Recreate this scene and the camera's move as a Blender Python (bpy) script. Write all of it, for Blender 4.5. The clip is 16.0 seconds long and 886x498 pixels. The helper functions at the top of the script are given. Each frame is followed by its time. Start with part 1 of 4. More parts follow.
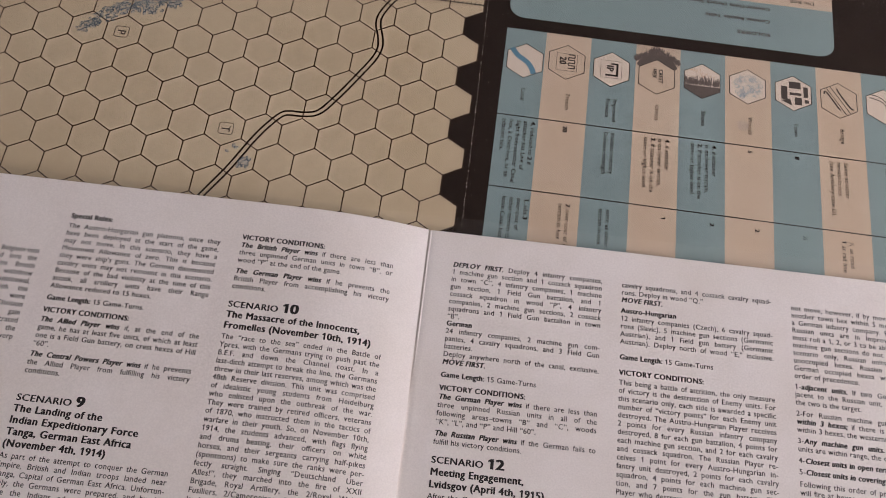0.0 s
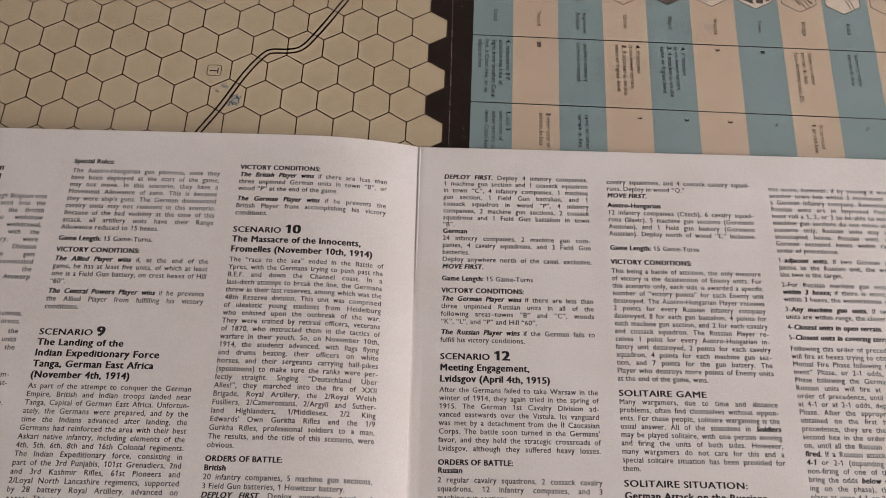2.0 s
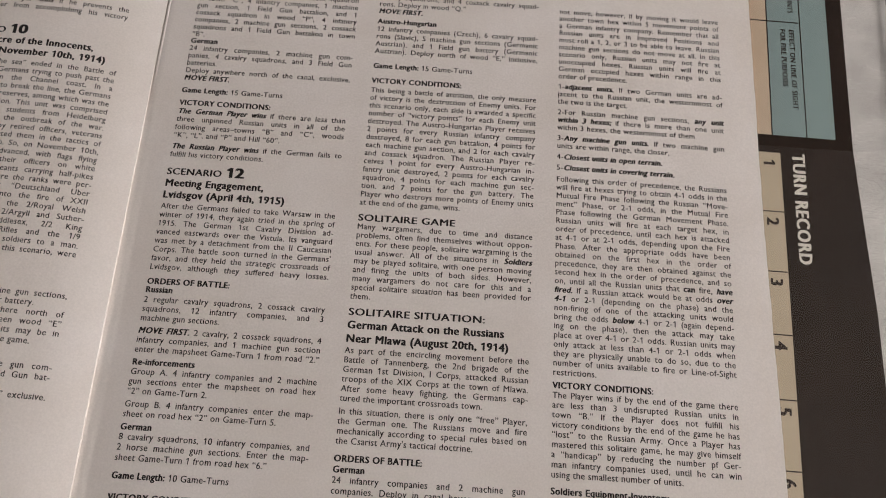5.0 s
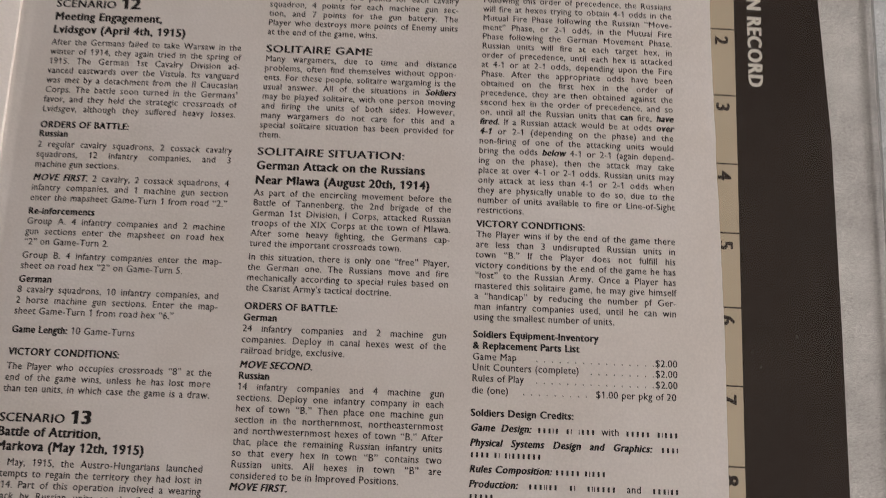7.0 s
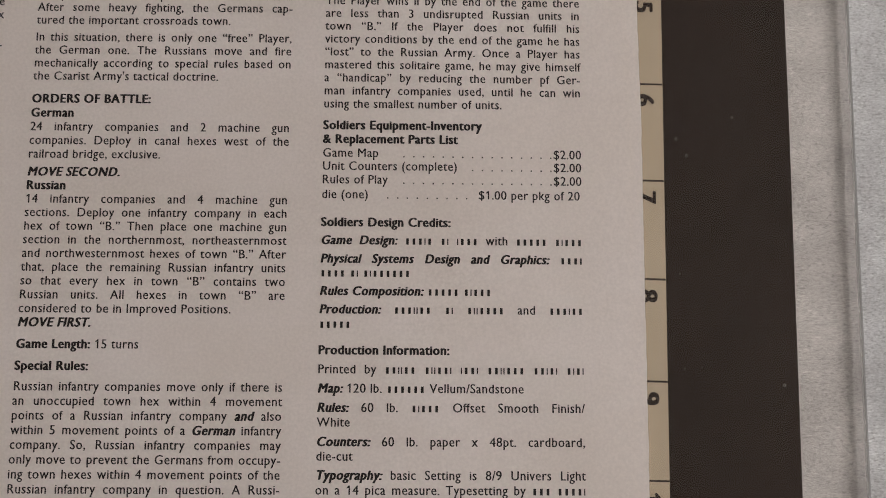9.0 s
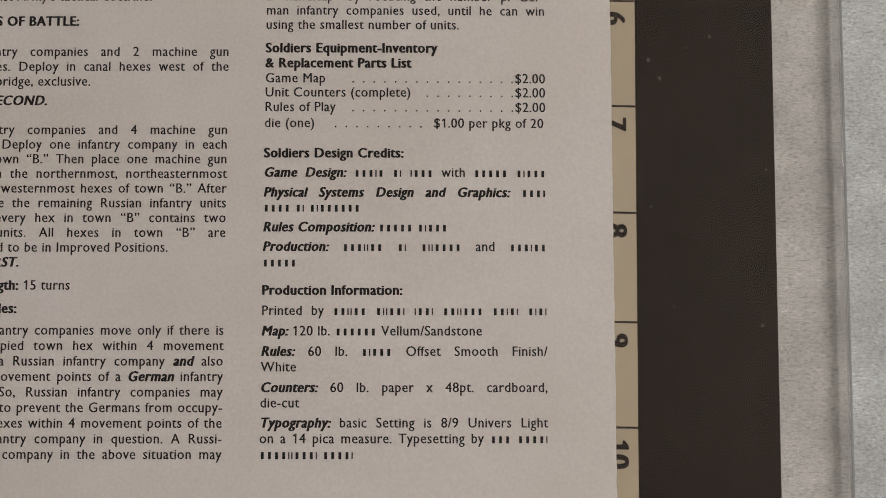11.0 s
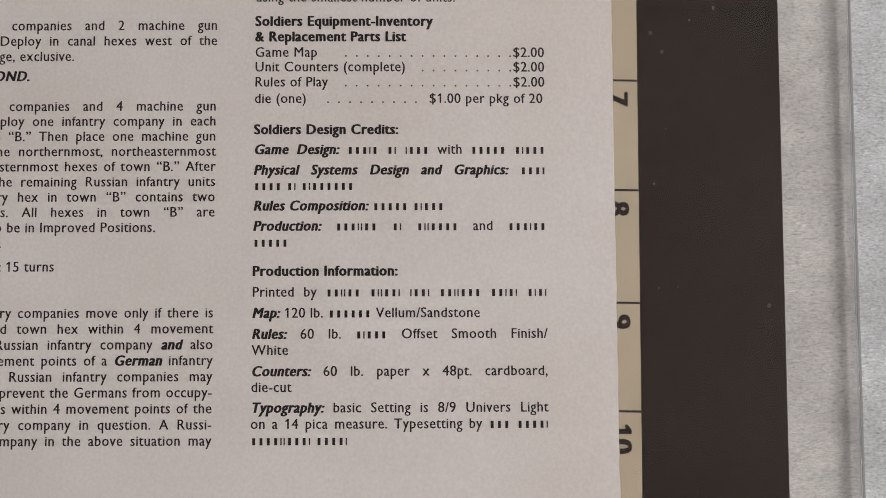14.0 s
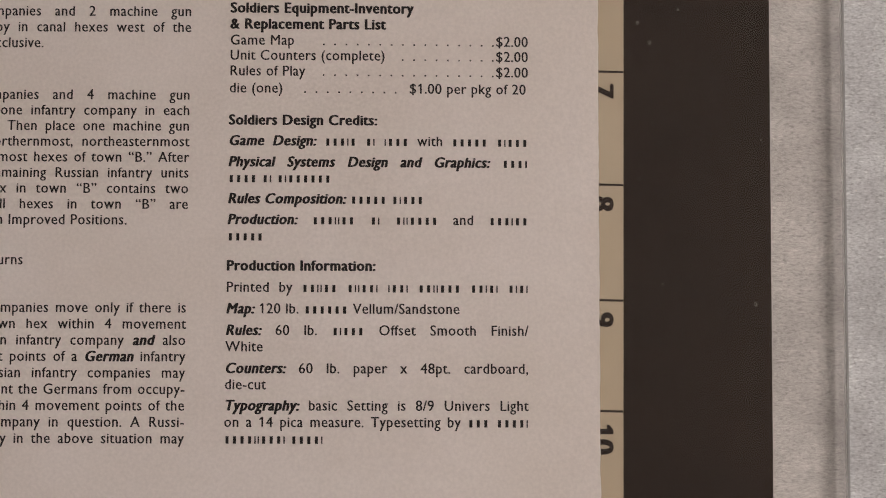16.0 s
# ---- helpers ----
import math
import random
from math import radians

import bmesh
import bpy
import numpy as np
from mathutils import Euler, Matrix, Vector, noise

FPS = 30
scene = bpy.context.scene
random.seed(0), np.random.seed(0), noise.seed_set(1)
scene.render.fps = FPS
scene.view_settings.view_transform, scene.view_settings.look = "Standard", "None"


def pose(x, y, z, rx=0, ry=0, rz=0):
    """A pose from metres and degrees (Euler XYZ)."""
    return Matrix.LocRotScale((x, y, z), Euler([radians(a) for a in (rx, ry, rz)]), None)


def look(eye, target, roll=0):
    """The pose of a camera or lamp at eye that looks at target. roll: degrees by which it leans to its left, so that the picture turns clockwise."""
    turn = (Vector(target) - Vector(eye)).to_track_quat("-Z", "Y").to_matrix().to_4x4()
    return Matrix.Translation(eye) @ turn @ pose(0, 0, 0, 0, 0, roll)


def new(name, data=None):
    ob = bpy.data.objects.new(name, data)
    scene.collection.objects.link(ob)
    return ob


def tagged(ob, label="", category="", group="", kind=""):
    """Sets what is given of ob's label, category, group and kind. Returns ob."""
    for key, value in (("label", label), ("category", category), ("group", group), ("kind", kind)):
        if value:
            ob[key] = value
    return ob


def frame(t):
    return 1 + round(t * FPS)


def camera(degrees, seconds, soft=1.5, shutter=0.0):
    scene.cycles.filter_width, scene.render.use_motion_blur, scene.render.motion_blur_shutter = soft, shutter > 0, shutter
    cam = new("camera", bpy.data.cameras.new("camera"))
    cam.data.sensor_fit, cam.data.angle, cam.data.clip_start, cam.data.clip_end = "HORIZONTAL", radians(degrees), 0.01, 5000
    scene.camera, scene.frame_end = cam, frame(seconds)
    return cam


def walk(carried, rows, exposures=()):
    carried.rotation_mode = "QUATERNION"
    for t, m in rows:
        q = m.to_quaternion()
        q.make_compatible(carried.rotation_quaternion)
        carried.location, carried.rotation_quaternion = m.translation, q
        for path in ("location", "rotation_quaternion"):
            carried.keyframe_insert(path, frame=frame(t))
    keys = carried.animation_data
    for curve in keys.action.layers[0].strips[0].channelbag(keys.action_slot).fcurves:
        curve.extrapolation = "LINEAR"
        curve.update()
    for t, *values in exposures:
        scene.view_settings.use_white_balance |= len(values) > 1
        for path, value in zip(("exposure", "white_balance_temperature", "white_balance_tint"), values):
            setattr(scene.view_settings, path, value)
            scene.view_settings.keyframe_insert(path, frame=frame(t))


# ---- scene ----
# The camera and its way: seconds, metres, degrees.
cam = camera(49.01, 16.0, soft=0.98, shutter=0.3)
PATH = [
    (0, 0.00693, -0.17142, 0.34916, 25.082, -2.556, 6.039),
    (0.1, 0.00725, -0.17190, 0.34910, 25.070, -2.550, 6.010),
    (0.5, 0.00917, -0.17946, 0.34854, 24.840, -2.437, 5.345),
    (1, 0.01137, -0.19481, 0.34635, 24.800, -1.795, 3.289),
    (1.5, 0.00694, -0.20550, 0.35066, 25.045, -1.408, 1.662),
    (2, 0.00687, -0.20933, 0.35037, 24.965, -1.032, 1.083),
    (2.5, 0.00523, -0.20845, 0.34998, 25.239, -1.166, 0.545),
    (3, 0.01938, -0.21787, 0.34151, 24.884, -1.304, 0.999),
    (3.5, 0.04828, -0.22780, 0.33538, 24.304, -2.400, 2.836),
    (4, 0.08448, -0.23012, 0.32028, 23.463, -2.183, 3.084),
    (4.2, 0.09253, -0.23163, 0.31187, 23.116, -1.965, 3.337),
    (6.3, 0.11989, -0.23525, 0.29616, 17.960, -0.726, 3.032),
    (6.5, 0.12543, -0.23595, 0.29338, 16.973, -0.523, 2.854),
    (7, 0.13537, -0.23052, 0.27980, 13.125, -0.215, 2.163),
    (7.5, 0.14443, -0.24023, 0.25357, 12.365, -1.143, 1.326),
    (8, 0.15480, -0.24379, 0.24116, 10.559, -1.189, 0.817),
    (8.3, 0.15916, -0.24903, 0.23214, 10.683, -0.968, 0.534),
    (8.5, 0.16269, -0.24671, 0.22766, 8.856, -0.867, 0.561),
    (9, 0.16951, -0.24834, 0.21703, 7.774, -0.502, 0.326),
    (9.5, 0.17413, -0.24459, 0.20931, 5.944, -0.003, 0.316),
    (9.7, 0.17844, -0.24329, 0.20862, 5.430, 0.226, 0.298),
    (11.8, 0.18186, -0.25326, 0.19859, 4.821, 0.079, -0.266),
    (12, 0.18103, -0.25179, 0.19861, 4.851, 0.087, -0.377),
    (12.5, 0.18277, -0.25420, 0.19629, 5.323, -0.079, -0.569),
    (13, 0.18228, -0.25180, 0.19506, 4.810, 0.149, -0.486),
    (13.5, 0.18198, -0.25274, 0.19387, 4.666, 0.023, -0.322),
    (14, 0.18187, -0.25296, 0.19485, 4.636, -0.009, -0.188),
    (14.5, 0.18065, -0.25203, 0.19471, 4.785, -0.027, 0.022),
    (15, 0.18227, -0.24972, 0.19337, 4.030, -0.093, 0.128),
    (15.5, 0.18223, -0.24786, 0.19202, 3.779, -0.296, 0.215),
    (16, 0.18536, -0.24935, 0.19030, 3.381, -0.219, 0.222),
]
EXPOSURES = [(0.0, 0.29, 6200, 13), (1.0, 0.23, 6350, 10), (2.0, 0.2, 6400, 9), (4.0, 0.05, 6420, 7), (6.5, -0.13, 6600, 5), (7.5, -0.22, 6600, 8), (8.5, -0.23, 6600, 8), (9.7, -0.24, 6600, 5), (12.0, -0.17, 6580, 3), (13.0, -0.08, 6450, 4), (14.0, 0.07, 6280, 5), (15.0, -0.02, 6350, 4), (15.5, -0.36, 6950, 12), (16.0, -0.2, 6950, 11)]
walk(cam, [(t, pose(x, y, z, rx, ry, rz)) for t, x, y, z, rx, ry, rz in PATH], EXPOSURES)

# ---------------------------------------------------------------- light
MM = 0.001
world = bpy.data.worlds.new("sky")
scene.world = world
world.use_nodes = True
sky = world.node_tree.nodes.new("ShaderNodeTexSky")
sky.sky_type, sky.sun_disc = "NISHITA", False
sky.sun_elevation, sky.sun_rotation = radians(35), radians(250)
world.node_tree.links.new(sky.outputs[0], world.node_tree.nodes["Background"].inputs[0])
world.node_tree.nodes["Background"].inputs[1].default_value = 0.1

ROOM = dict(x0=-2.3, x1=1.7, y0=-2.2, y1=0.9, z0=-0.76, z1=1.74)
WIN = dict(y0=-1.3, y1=0.78, z0=0.5, z1=1.36)
lamp_data = bpy.data.lights.new("window_daylight", "AREA")
lamp_data.shape, lamp_data.size, lamp_data.size_y = "RECTANGLE", WIN["y1"] - WIN["y0"] - 0.1, WIN["z1"] - WIN["z0"] - 0.1
lamp_data.energy, lamp_data.color = 31.8, (1.0, 0.905, 0.885)
lamp = new("window_daylight", lamp_data)
lamp.matrix_world = look((ROOM["x1"] + 0.06, (WIN["y0"] + WIN["y1"]) / 2, (WIN["z0"] + WIN["z1"]) / 2), (0.1, 0.1, 0.0))


# ---------------------------------------------------------------- materials
def material(name, colour, rough=0.6, spec=0.4):
    mat = bpy.data.materials.new(name)
    mat.use_nodes = True
    b = mat.node_tree.nodes["Principled BSDF"]
    b.inputs["Base Color"].default_value = (*colour, 1)
    b.inputs["Roughness"].default_value = rough
    b.inputs["Specular IOR Level"].default_value = spec
    return mat, mat.node_tree, b


def noise_node(nt, scale, detail=4.0, rough=0.55, stretch=(1, 1, 1)):
    co = nt.nodes.new("ShaderNodeTexCoord")
    mp_ = nt.nodes.new("ShaderNodeMapping")
    mp_.inputs["Scale"].default_value = stretch
    n = nt.nodes.new("ShaderNodeTexNoise")
    n.inputs["Scale"].default_value, n.inputs["Detail"].default_value, n.inputs["Roughness"].default_value = scale, detail, rough
    nt.links.new(co.outputs["Object"], mp_.inputs["Vector"])
    nt.links.new(mp_.outputs[0], n.inputs["Vector"])
    return n


def ramp(nt, source, stops):
    r = nt.nodes.new("ShaderNodeValToRGB")
    for e, (p, c) in zip([r.color_ramp.elements[0], r.color_ramp.elements[1]] + [r.color_ramp.elements.new(0.5) for _ in stops[2:]], stops):
        e.position, e.color = p, (*c, 1)
    nt.links.new(source, r.inputs[0])
    return r


def mixed(nt, a, b, factor=1.0, mode="MULTIPLY"):
    m = nt.nodes.new("ShaderNodeMix")
    m.data_type, m.blend_type = "RGBA", mode
    m.inputs[0].default_value = factor
    nt.links.new(a, m.inputs[6])
    nt.links.new(b, m.inputs[7])
    return m.outputs[2]


def surface(name, colour, rough=0.6, spec=0.4, fine=2500, coarse=18, fine_amt=0.06, coarse_amt=0.06, bump=0.0, bump_scale=1500, tint=(1, 1, 1), bump_d=0.0001):
    """A printed or painted surface: a fine grain and slow stains over one colour."""
    mat, nt, b = material(name, colour, rough, spec)
    f = noise_node(nt, fine, 3)
    c = noise_node(nt, coarse, 5, 0.6)
    rf = ramp(nt, f.outputs["Fac"], [(0.3, tuple(v * (1 - fine_amt) for v in colour)), (0.7, tuple(min(1, v * (1 + fine_amt)) for v in colour))])
    rc = ramp(nt, c.outputs["Fac"], [(0.35, tuple((1 - coarse_amt) * t for t in tint)), (0.65, (1, 1, 1))])
    nt.links.new(mixed(nt, rf.outputs[0], rc.outputs[0]), b.inputs["Base Color"])
    if bump:
        n = noise_node(nt, bump_scale, 4)
        bp = nt.nodes.new("ShaderNodeBump")
        bp.inputs["Strength"].default_value, bp.inputs["Distance"].default_value = bump, bump_d
        nt.links.new(n.outputs["Fac"], bp.inputs["Height"])
        nt.links.new(bp.outputs[0], b.inputs["Normal"])
    return mat


PAPER = surface("offset_paper", (0.85, 0.803, 0.767), 0.75, 0.3, 1500, 22, 0.05, 0.06, 0.32, 1300, (1.0, 0.985, 0.96))
INK = surface("black_ink", (0.024, 0.021, 0.0205), 0.55, 0.35, 3500, 60, 0.35, 0.15)
MAP_CREAM = surface("sandstone_map_paper", (0.6624, 0.5796, 0.4209), 0.6, 0.3, 2600, 9, 0.03, 0.09, 0.25, 1600, (1, 0.97, 0.93))
CHART_CREAM = surface("cream_print", (0.6707, 0.5699, 0.4554), 0.6, 0.35, 2600, 11, 0.03, 0.07, 0.2, 1600, (1, 0.97, 0.93))
CHART_BLUE = surface("blue_grey_print", (0.2926, 0.4112, 0.4306), 0.6, 0.35, 2600, 11, 0.05, 0.09, 0.2, 1600)
MAP_BLACK = surface("black_print", (0.0345, 0.0255, 0.0215), 0.7, 0.04, 3000, 25, 0.25, 0.2, 0.2, 1600)
LINE_INK = surface("dark_brown_line_ink", (0.07, 0.043, 0.026), 0.6, 0.35, 3000, 60, 0.3, 0.2)
ROAD_INK = surface("road_ink", (0.0248, 0.0145, 0.011), 0.6, 0.3, 3000, 60, 0.3, 0.2)
WOOD_BLUE = surface("blue_woods_ink", (0.1035, 0.1587, 0.2139), 0.6, 0.35, 3000, 60, 0.25, 0.2)
WOOD_PALE = surface("pale_woods_print", (0.5106, 0.5106, 0.4416), 0.6, 0.35, 3000, 60, 0.08, 0.1)
PALE_BLUE = surface("pale_blue_woods_ink", (0.3312, 0.4554, 0.5244), 0.6, 0.35, 3000, 60, 0.2, 0.15)
ICON_WHITE = surface("pale_print", (0.7866, 0.7038, 0.6072), 0.6, 0.35, 2600, 20, 0.03, 0.05)
ICON_GREY = surface("dark_grey_print", (0.0856, 0.0718, 0.0649), 0.6, 0.35, 2600, 40, 0.25, 0.1)
TRACK_CREAM = surface("track_cream_print", (0.6072, 0.5492, 0.4306), 0.6, 0.35, 2600, 11, 0.03, 0.07, 0.2, 1600, (1, 0.97, 0.93))
HATCH_GREY = surface("grey_hatching_print", (0.1449, 0.1242, 0.1132), 0.6, 0.35, 2600, 40, 0.25, 0.1)
DOT_TAN = surface("tan_dot_print", (0.5796, 0.3312, 0.1656), 0.6, 0.35, 2600, 40, 0.1, 0.1)
CANAL_BLUE = surface("canal_blue_print", (0.138, 0.3243, 0.4554), 0.6, 0.35, 2600, 40, 0.08, 0.06)
WHITE_PRINT = surface("white_lettering", (0.86, 0.86, 0.8004), 0.6, 0.35, 2600, 40, 0.06, 0.06)
STAIN = surface("stained_print", (0.5934, 0.5106, 0.4278), 0.7, 0.3, 900, 300, 0.08, 0.12)
WORN = surface("worn_paper_fibre", (0.5796, 0.5244, 0.4692), 0.8, 0.2, 2600, 80, 0.2, 0.2)
SCUFF = surface("faint_scuff", (0.075, 0.068, 0.062), 0.8, 0.2)
DUST = surface("pale_dust", (0.27, 0.255, 0.24), 0.8, 0.2)
WALL = surface("painted_wall", (0.36, 0.335, 0.30), 0.8, 0.3, 300, 1.5, 0.02, 0.05, 0.15, 120, bump_d=0.001)
UNSEEN_DARK_WALL = surface("unseen_dark_wall", (0.05, 0.042, 0.037), 0.8, 0.3, 300, 1.5, 0.02, 0.05, 0.15, 120, bump_d=0.001)
CEIL = surface("pale_ceiling", (0.44, 0.43, 0.42), 0.85, 0.2, 300, 1.5, 0.02, 0.04)
FLOOR = surface("carpet", (0.30, 0.25, 0.20), 0.95, 0.1, 220, 3, 0.2, 0.1, 0.5, 300, bump_d=0.004)
FRAME = surface("white_window_frame", (0.78, 0.77, 0.74), 0.45, 0.5, 300, 5, 0.02, 0.04)
LEG = surface("brushed_metal", (0.45, 0.45, 0.46), 0.4, 0.5, 600, 12, 0.05, 0.05)

# a heathered grey tabletop covering: short woven flecks over slow mottling
TOP, nt, b = material("grey_flecked_cover", (0.4, 0.4, 0.4), 0.85, 0.2)
flecks = noise_node(nt, 1900, 4, 0.7, (0.5, 1.15, 1))
grain = noise_node(nt, 2600, 3, 0.6, (0.55, 1.2, 1))
fibre = noise_node(nt, 1100, 3, 0.6, (0.4, 1.5, 1))
mottle = noise_node(nt, 75, 5, 0.6, (0.8, 1.1, 1))
r1 = ramp(nt, flecks.outputs["Fac"], [(0.30, (0.40, 0.416, 0.42)), (0.50, (0.69, 0.716, 0.722))])
r2 = ramp(nt, grain.outputs["Fac"], [(0.30, (0.80, 0.80, 0.80)), (0.70, (1.18, 1.18, 1.18))])
r3 = ramp(nt, mottle.outputs["Fac"], [(0.3, (0.81, 0.80, 0.80)), (0.7, (1.15, 1.15, 1.15))])
r4 = ramp(nt, fibre.outputs["Fac"], [(0.58, (1, 1, 1)), (0.72, (1.3, 1.3, 1.29))])
nt.links.new(mixed(nt, mixed(nt, mixed(nt, r1.outputs[0], r2.outputs[0]), r3.outputs[0]), r4.outputs[0]), b.inputs["Base Color"])
bp = nt.nodes.new("ShaderNodeBump")
bp.inputs["Strength"].default_value, bp.inputs["Distance"].default_value = 0.3, 0.0002
nt.links.new(flecks.outputs["Fac"], bp.inputs["Height"])
nt.links.new(bp.outputs[0], b.inputs["Normal"])

ACRYLIC, nt, b = material("clear_acrylic", (0.755, 0.72, 0.69), 0.0, 0.5)
b.inputs["Transmission Weight"].default_value, b.inputs["IOR"].default_value = 1.0, 1.49
EDGE, nt, b = material("opaque_acrylic_edge", (0.33, 0.335, 0.33), 0.5, 0.5)
GLASS, nt, b = material("window_glass", (0.97, 0.98, 0.98), 0.0, 0.5)
b.inputs["Transmission Weight"].default_value, b.inputs["IOR"].default_value = 1.0, 1.45


# ---------------------------------------------------------------- mesh helpers
def mesh_object(name, verts, faces, mat, parent=None, label="", smooth=False):
    me = bpy.data.meshes.new(name)
    me.from_pydata([tuple(map(float, v)) for v in verts], [], [tuple(map(int, f)) for f in faces])
    me.materials.append(mat)
    if smooth:
        me.polygons.foreach_set("use_smooth", [True] * len(me.polygons))
    ob = new(name, me)
    if parent is not None:
        ob.parent = parent
    return tagged(ob, label)


def box(name, x0, x1, y0, y1, z0, z1, mat, parent=None, label="", bevel=0.0):
    bm = bmesh.new()
    bmesh.ops.create_cube(bm, size=1)
    bmesh.ops.scale(bm, vec=(x1 - x0, y1 - y0, z1 - z0), verts=bm.verts)
    bmesh.ops.translate(bm, vec=((x0 + x1) / 2, (y0 + y1) / 2, (z0 + z1) / 2), verts=bm.verts)
    if bevel:
        bmesh.ops.bevel(bm, geom=bm.edges[:], offset=bevel, segments=2, affect="EDGES", profile=0.5)
    me = bpy.data.meshes.new(name)
    bm.to_mesh(me)
    bm.free()
    me.materials.append(mat)
    ob = new(name, me)
    if parent is not None:
        ob.parent = parent
    return tagged(ob, label)


def empty(name, label, category, kind=""):
    return tagged(new(name), label, category, "", kind)


# ---------------------------------------------------------------- the room
R = ROOM
T = 0.12
tagged(box("floor", R["x0"] - T, R["x1"] + T, R["y0"] - T, R["y1"] + T, R["z0"] - 0.1, R["z0"], FLOOR), "brown carpeted floor of a plain room", "floor", "", "structure")
tagged(box("ceiling", R["x0"] - T, R["x1"] + T, R["y0"] - T, R["y1"] + T, R["z1"], R["z1"] + 0.1, CEIL), "plain pale painted ceiling of the room", "ceiling", "", "structure")
tagged(box("wall_west", R["x0"] - T, R["x0"], R["y0"] - T, R["y1"] + T, R["z0"], R["z1"], WALL), "plain beige painted wall", "wall", "", "structure")
tagged(box("wall_south", R["x0"], R["x1"], R["y0"] - T, R["y0"], R["z0"], R["z1"], WALL), "plain beige painted wall", "wall", "", "structure")
# unseen north wall, added close and dark so the acrylic mirrors little light
tagged(box("added_wall_north", R["x0"], R["x1"], R["y1"], R["y1"] + T, R["z0"], R["z1"], UNSEEN_DARK_WALL), "unseen dark brown wall added to darken reflections in the acrylic", "wall", "", "structure")
east = empty("wall_east", "beige painted wall with a window opening", "wall", "structure")
for y0, y1, z0, z1 in ((R["y0"] - T, WIN["y0"], R["z0"], R["z1"]), (WIN["y1"], R["y1"] + T, R["z0"], R["z1"]), (WIN["y0"], WIN["y1"], R["z0"], WIN["z0"]), (WIN["y0"], WIN["y1"], WIN["z1"], R["z1"])):
    box("wall_section", R["x1"], R["x1"] + T, y0, y1, z0, z1, WALL, east)
win = empty("window_1", "white framed window with clear glass", "window", "structure")
fw = 0.05
for y0, y1, z0, z1 in ((WIN["y0"], WIN["y0"] + fw, WIN["z0"], WIN["z1"]), (WIN["y1"] - fw, WIN["y1"], WIN["z0"], WIN["z1"]), (WIN["y0"] + fw, WIN["y1"] - fw, WIN["z0"], WIN["z0"] + fw), (WIN["y0"] + fw, WIN["y1"] - fw, WIN["z1"] - fw, WIN["z1"])):
    box("window_frame", R["x1"] + 0.07, R["x1"] + 0.11, y0, y1, z0, z1, FRAME, win, "", 0.004)
pane = box("pane", R["x1"] + 0.085, R["x1"] + 0.091, WIN["y0"] + fw, WIN["y1"] - fw, WIN["z0"] + fw, WIN["z1"] - fw, GLASS, win)
pane.visible_shadow = False

# ---------------------------------------------------------------- the table
Z_TOP = -3.80 * MM          # tabletop
Z_MAP = -3.10 * MM          # printed face of the map
Z_SHEET = -1.50 * MM        # upper face of the acrylic, on which the booklet lies
table = empty("table", "table with a heathered light grey covered top", "table")
box("tabletop", -0.75, 0.62, -0.52, 0.55, Z_TOP - 0.03, Z_TOP, TOP, table, "heathered grey flecked covering", 0.003)
for lx in (-0.69, 0.56):
    for ly in (-0.46, 0.49):
        box("leg", lx - 0.025, lx + 0.025, ly - 0.025, ly + 0.025, R["z0"], Z_TOP - 0.03, LEG, table, "", 0.004)

# ---------------------------------------------------------------- lettering
GLYPHS = {}


def text_mesh(body):
    cu = bpy.data.curves.new("lettering", "FONT")
    cu.body, cu.size, cu.resolution_u, cu.fill_mode = body, 1.0, (4 if body.isdigit() else 3 if body.isupper() else 2), "FRONT"
    ob = bpy.data.objects.new("lettering", cu)
    scene.collection.objects.link(ob)
    me = ob.to_mesh()
    me.calc_loop_triangles()
    co = np.empty(len(me.vertices) * 3)
    me.vertices.foreach_get("co", co)
    tri = np.empty(len(me.loop_triangles) * 3, dtype=np.int32)
    me.loop_triangles.foreach_get("vertices", tri)
    ob.to_mesh_clear()
    bpy.data.objects.remove(ob)
    bpy.data.curves.remove(cu)
    co, tri = co.reshape(-1, 3)[:, :2], tri.reshape(-1, 3)
    if len(tri):
        a, b_, c = co[tri[:, 0]], co[tri[:, 1]], co[tri[:, 2]]
        flip = ((b_ - a)[:, 0] * (c - a)[:, 1] - (b_ - a)[:, 1] * (c - a)[:, 0]) < 0
        tri[flip] = tri[flip][:, ::-1]
    return co, tri


def span(body):
    co, _ = text_mesh(body)
    return co[:, 0].max() - co[:, 0].min()


HH = span("HH")
CAP = np.ptp(text_mesh("H")[0][:, 1])
X_HEIGHT = np.ptp(text_mesh("x")[0][:, 1]) / CAP
TALL = 0.715          # the printed face has taller small letters
# strokes are thickened by striking a letter more than once, slightly apart
STRIKES = {"n": ((-0.02, 0), (0.02, 0)), "m": ((-0.056, 0), (0.056, 0.014), (0, -0.016)), "b": ((-0.066, 0.012), (0.066, 0.012), (-0.066, -0.012), (0.066, -0.012), (0, 0.024), (0, -0.024)), "x": ((-0.085, 0.02), (0.085, 0.02), (-0.085, -0.02), (0.085, -0.02), (0, 0))}


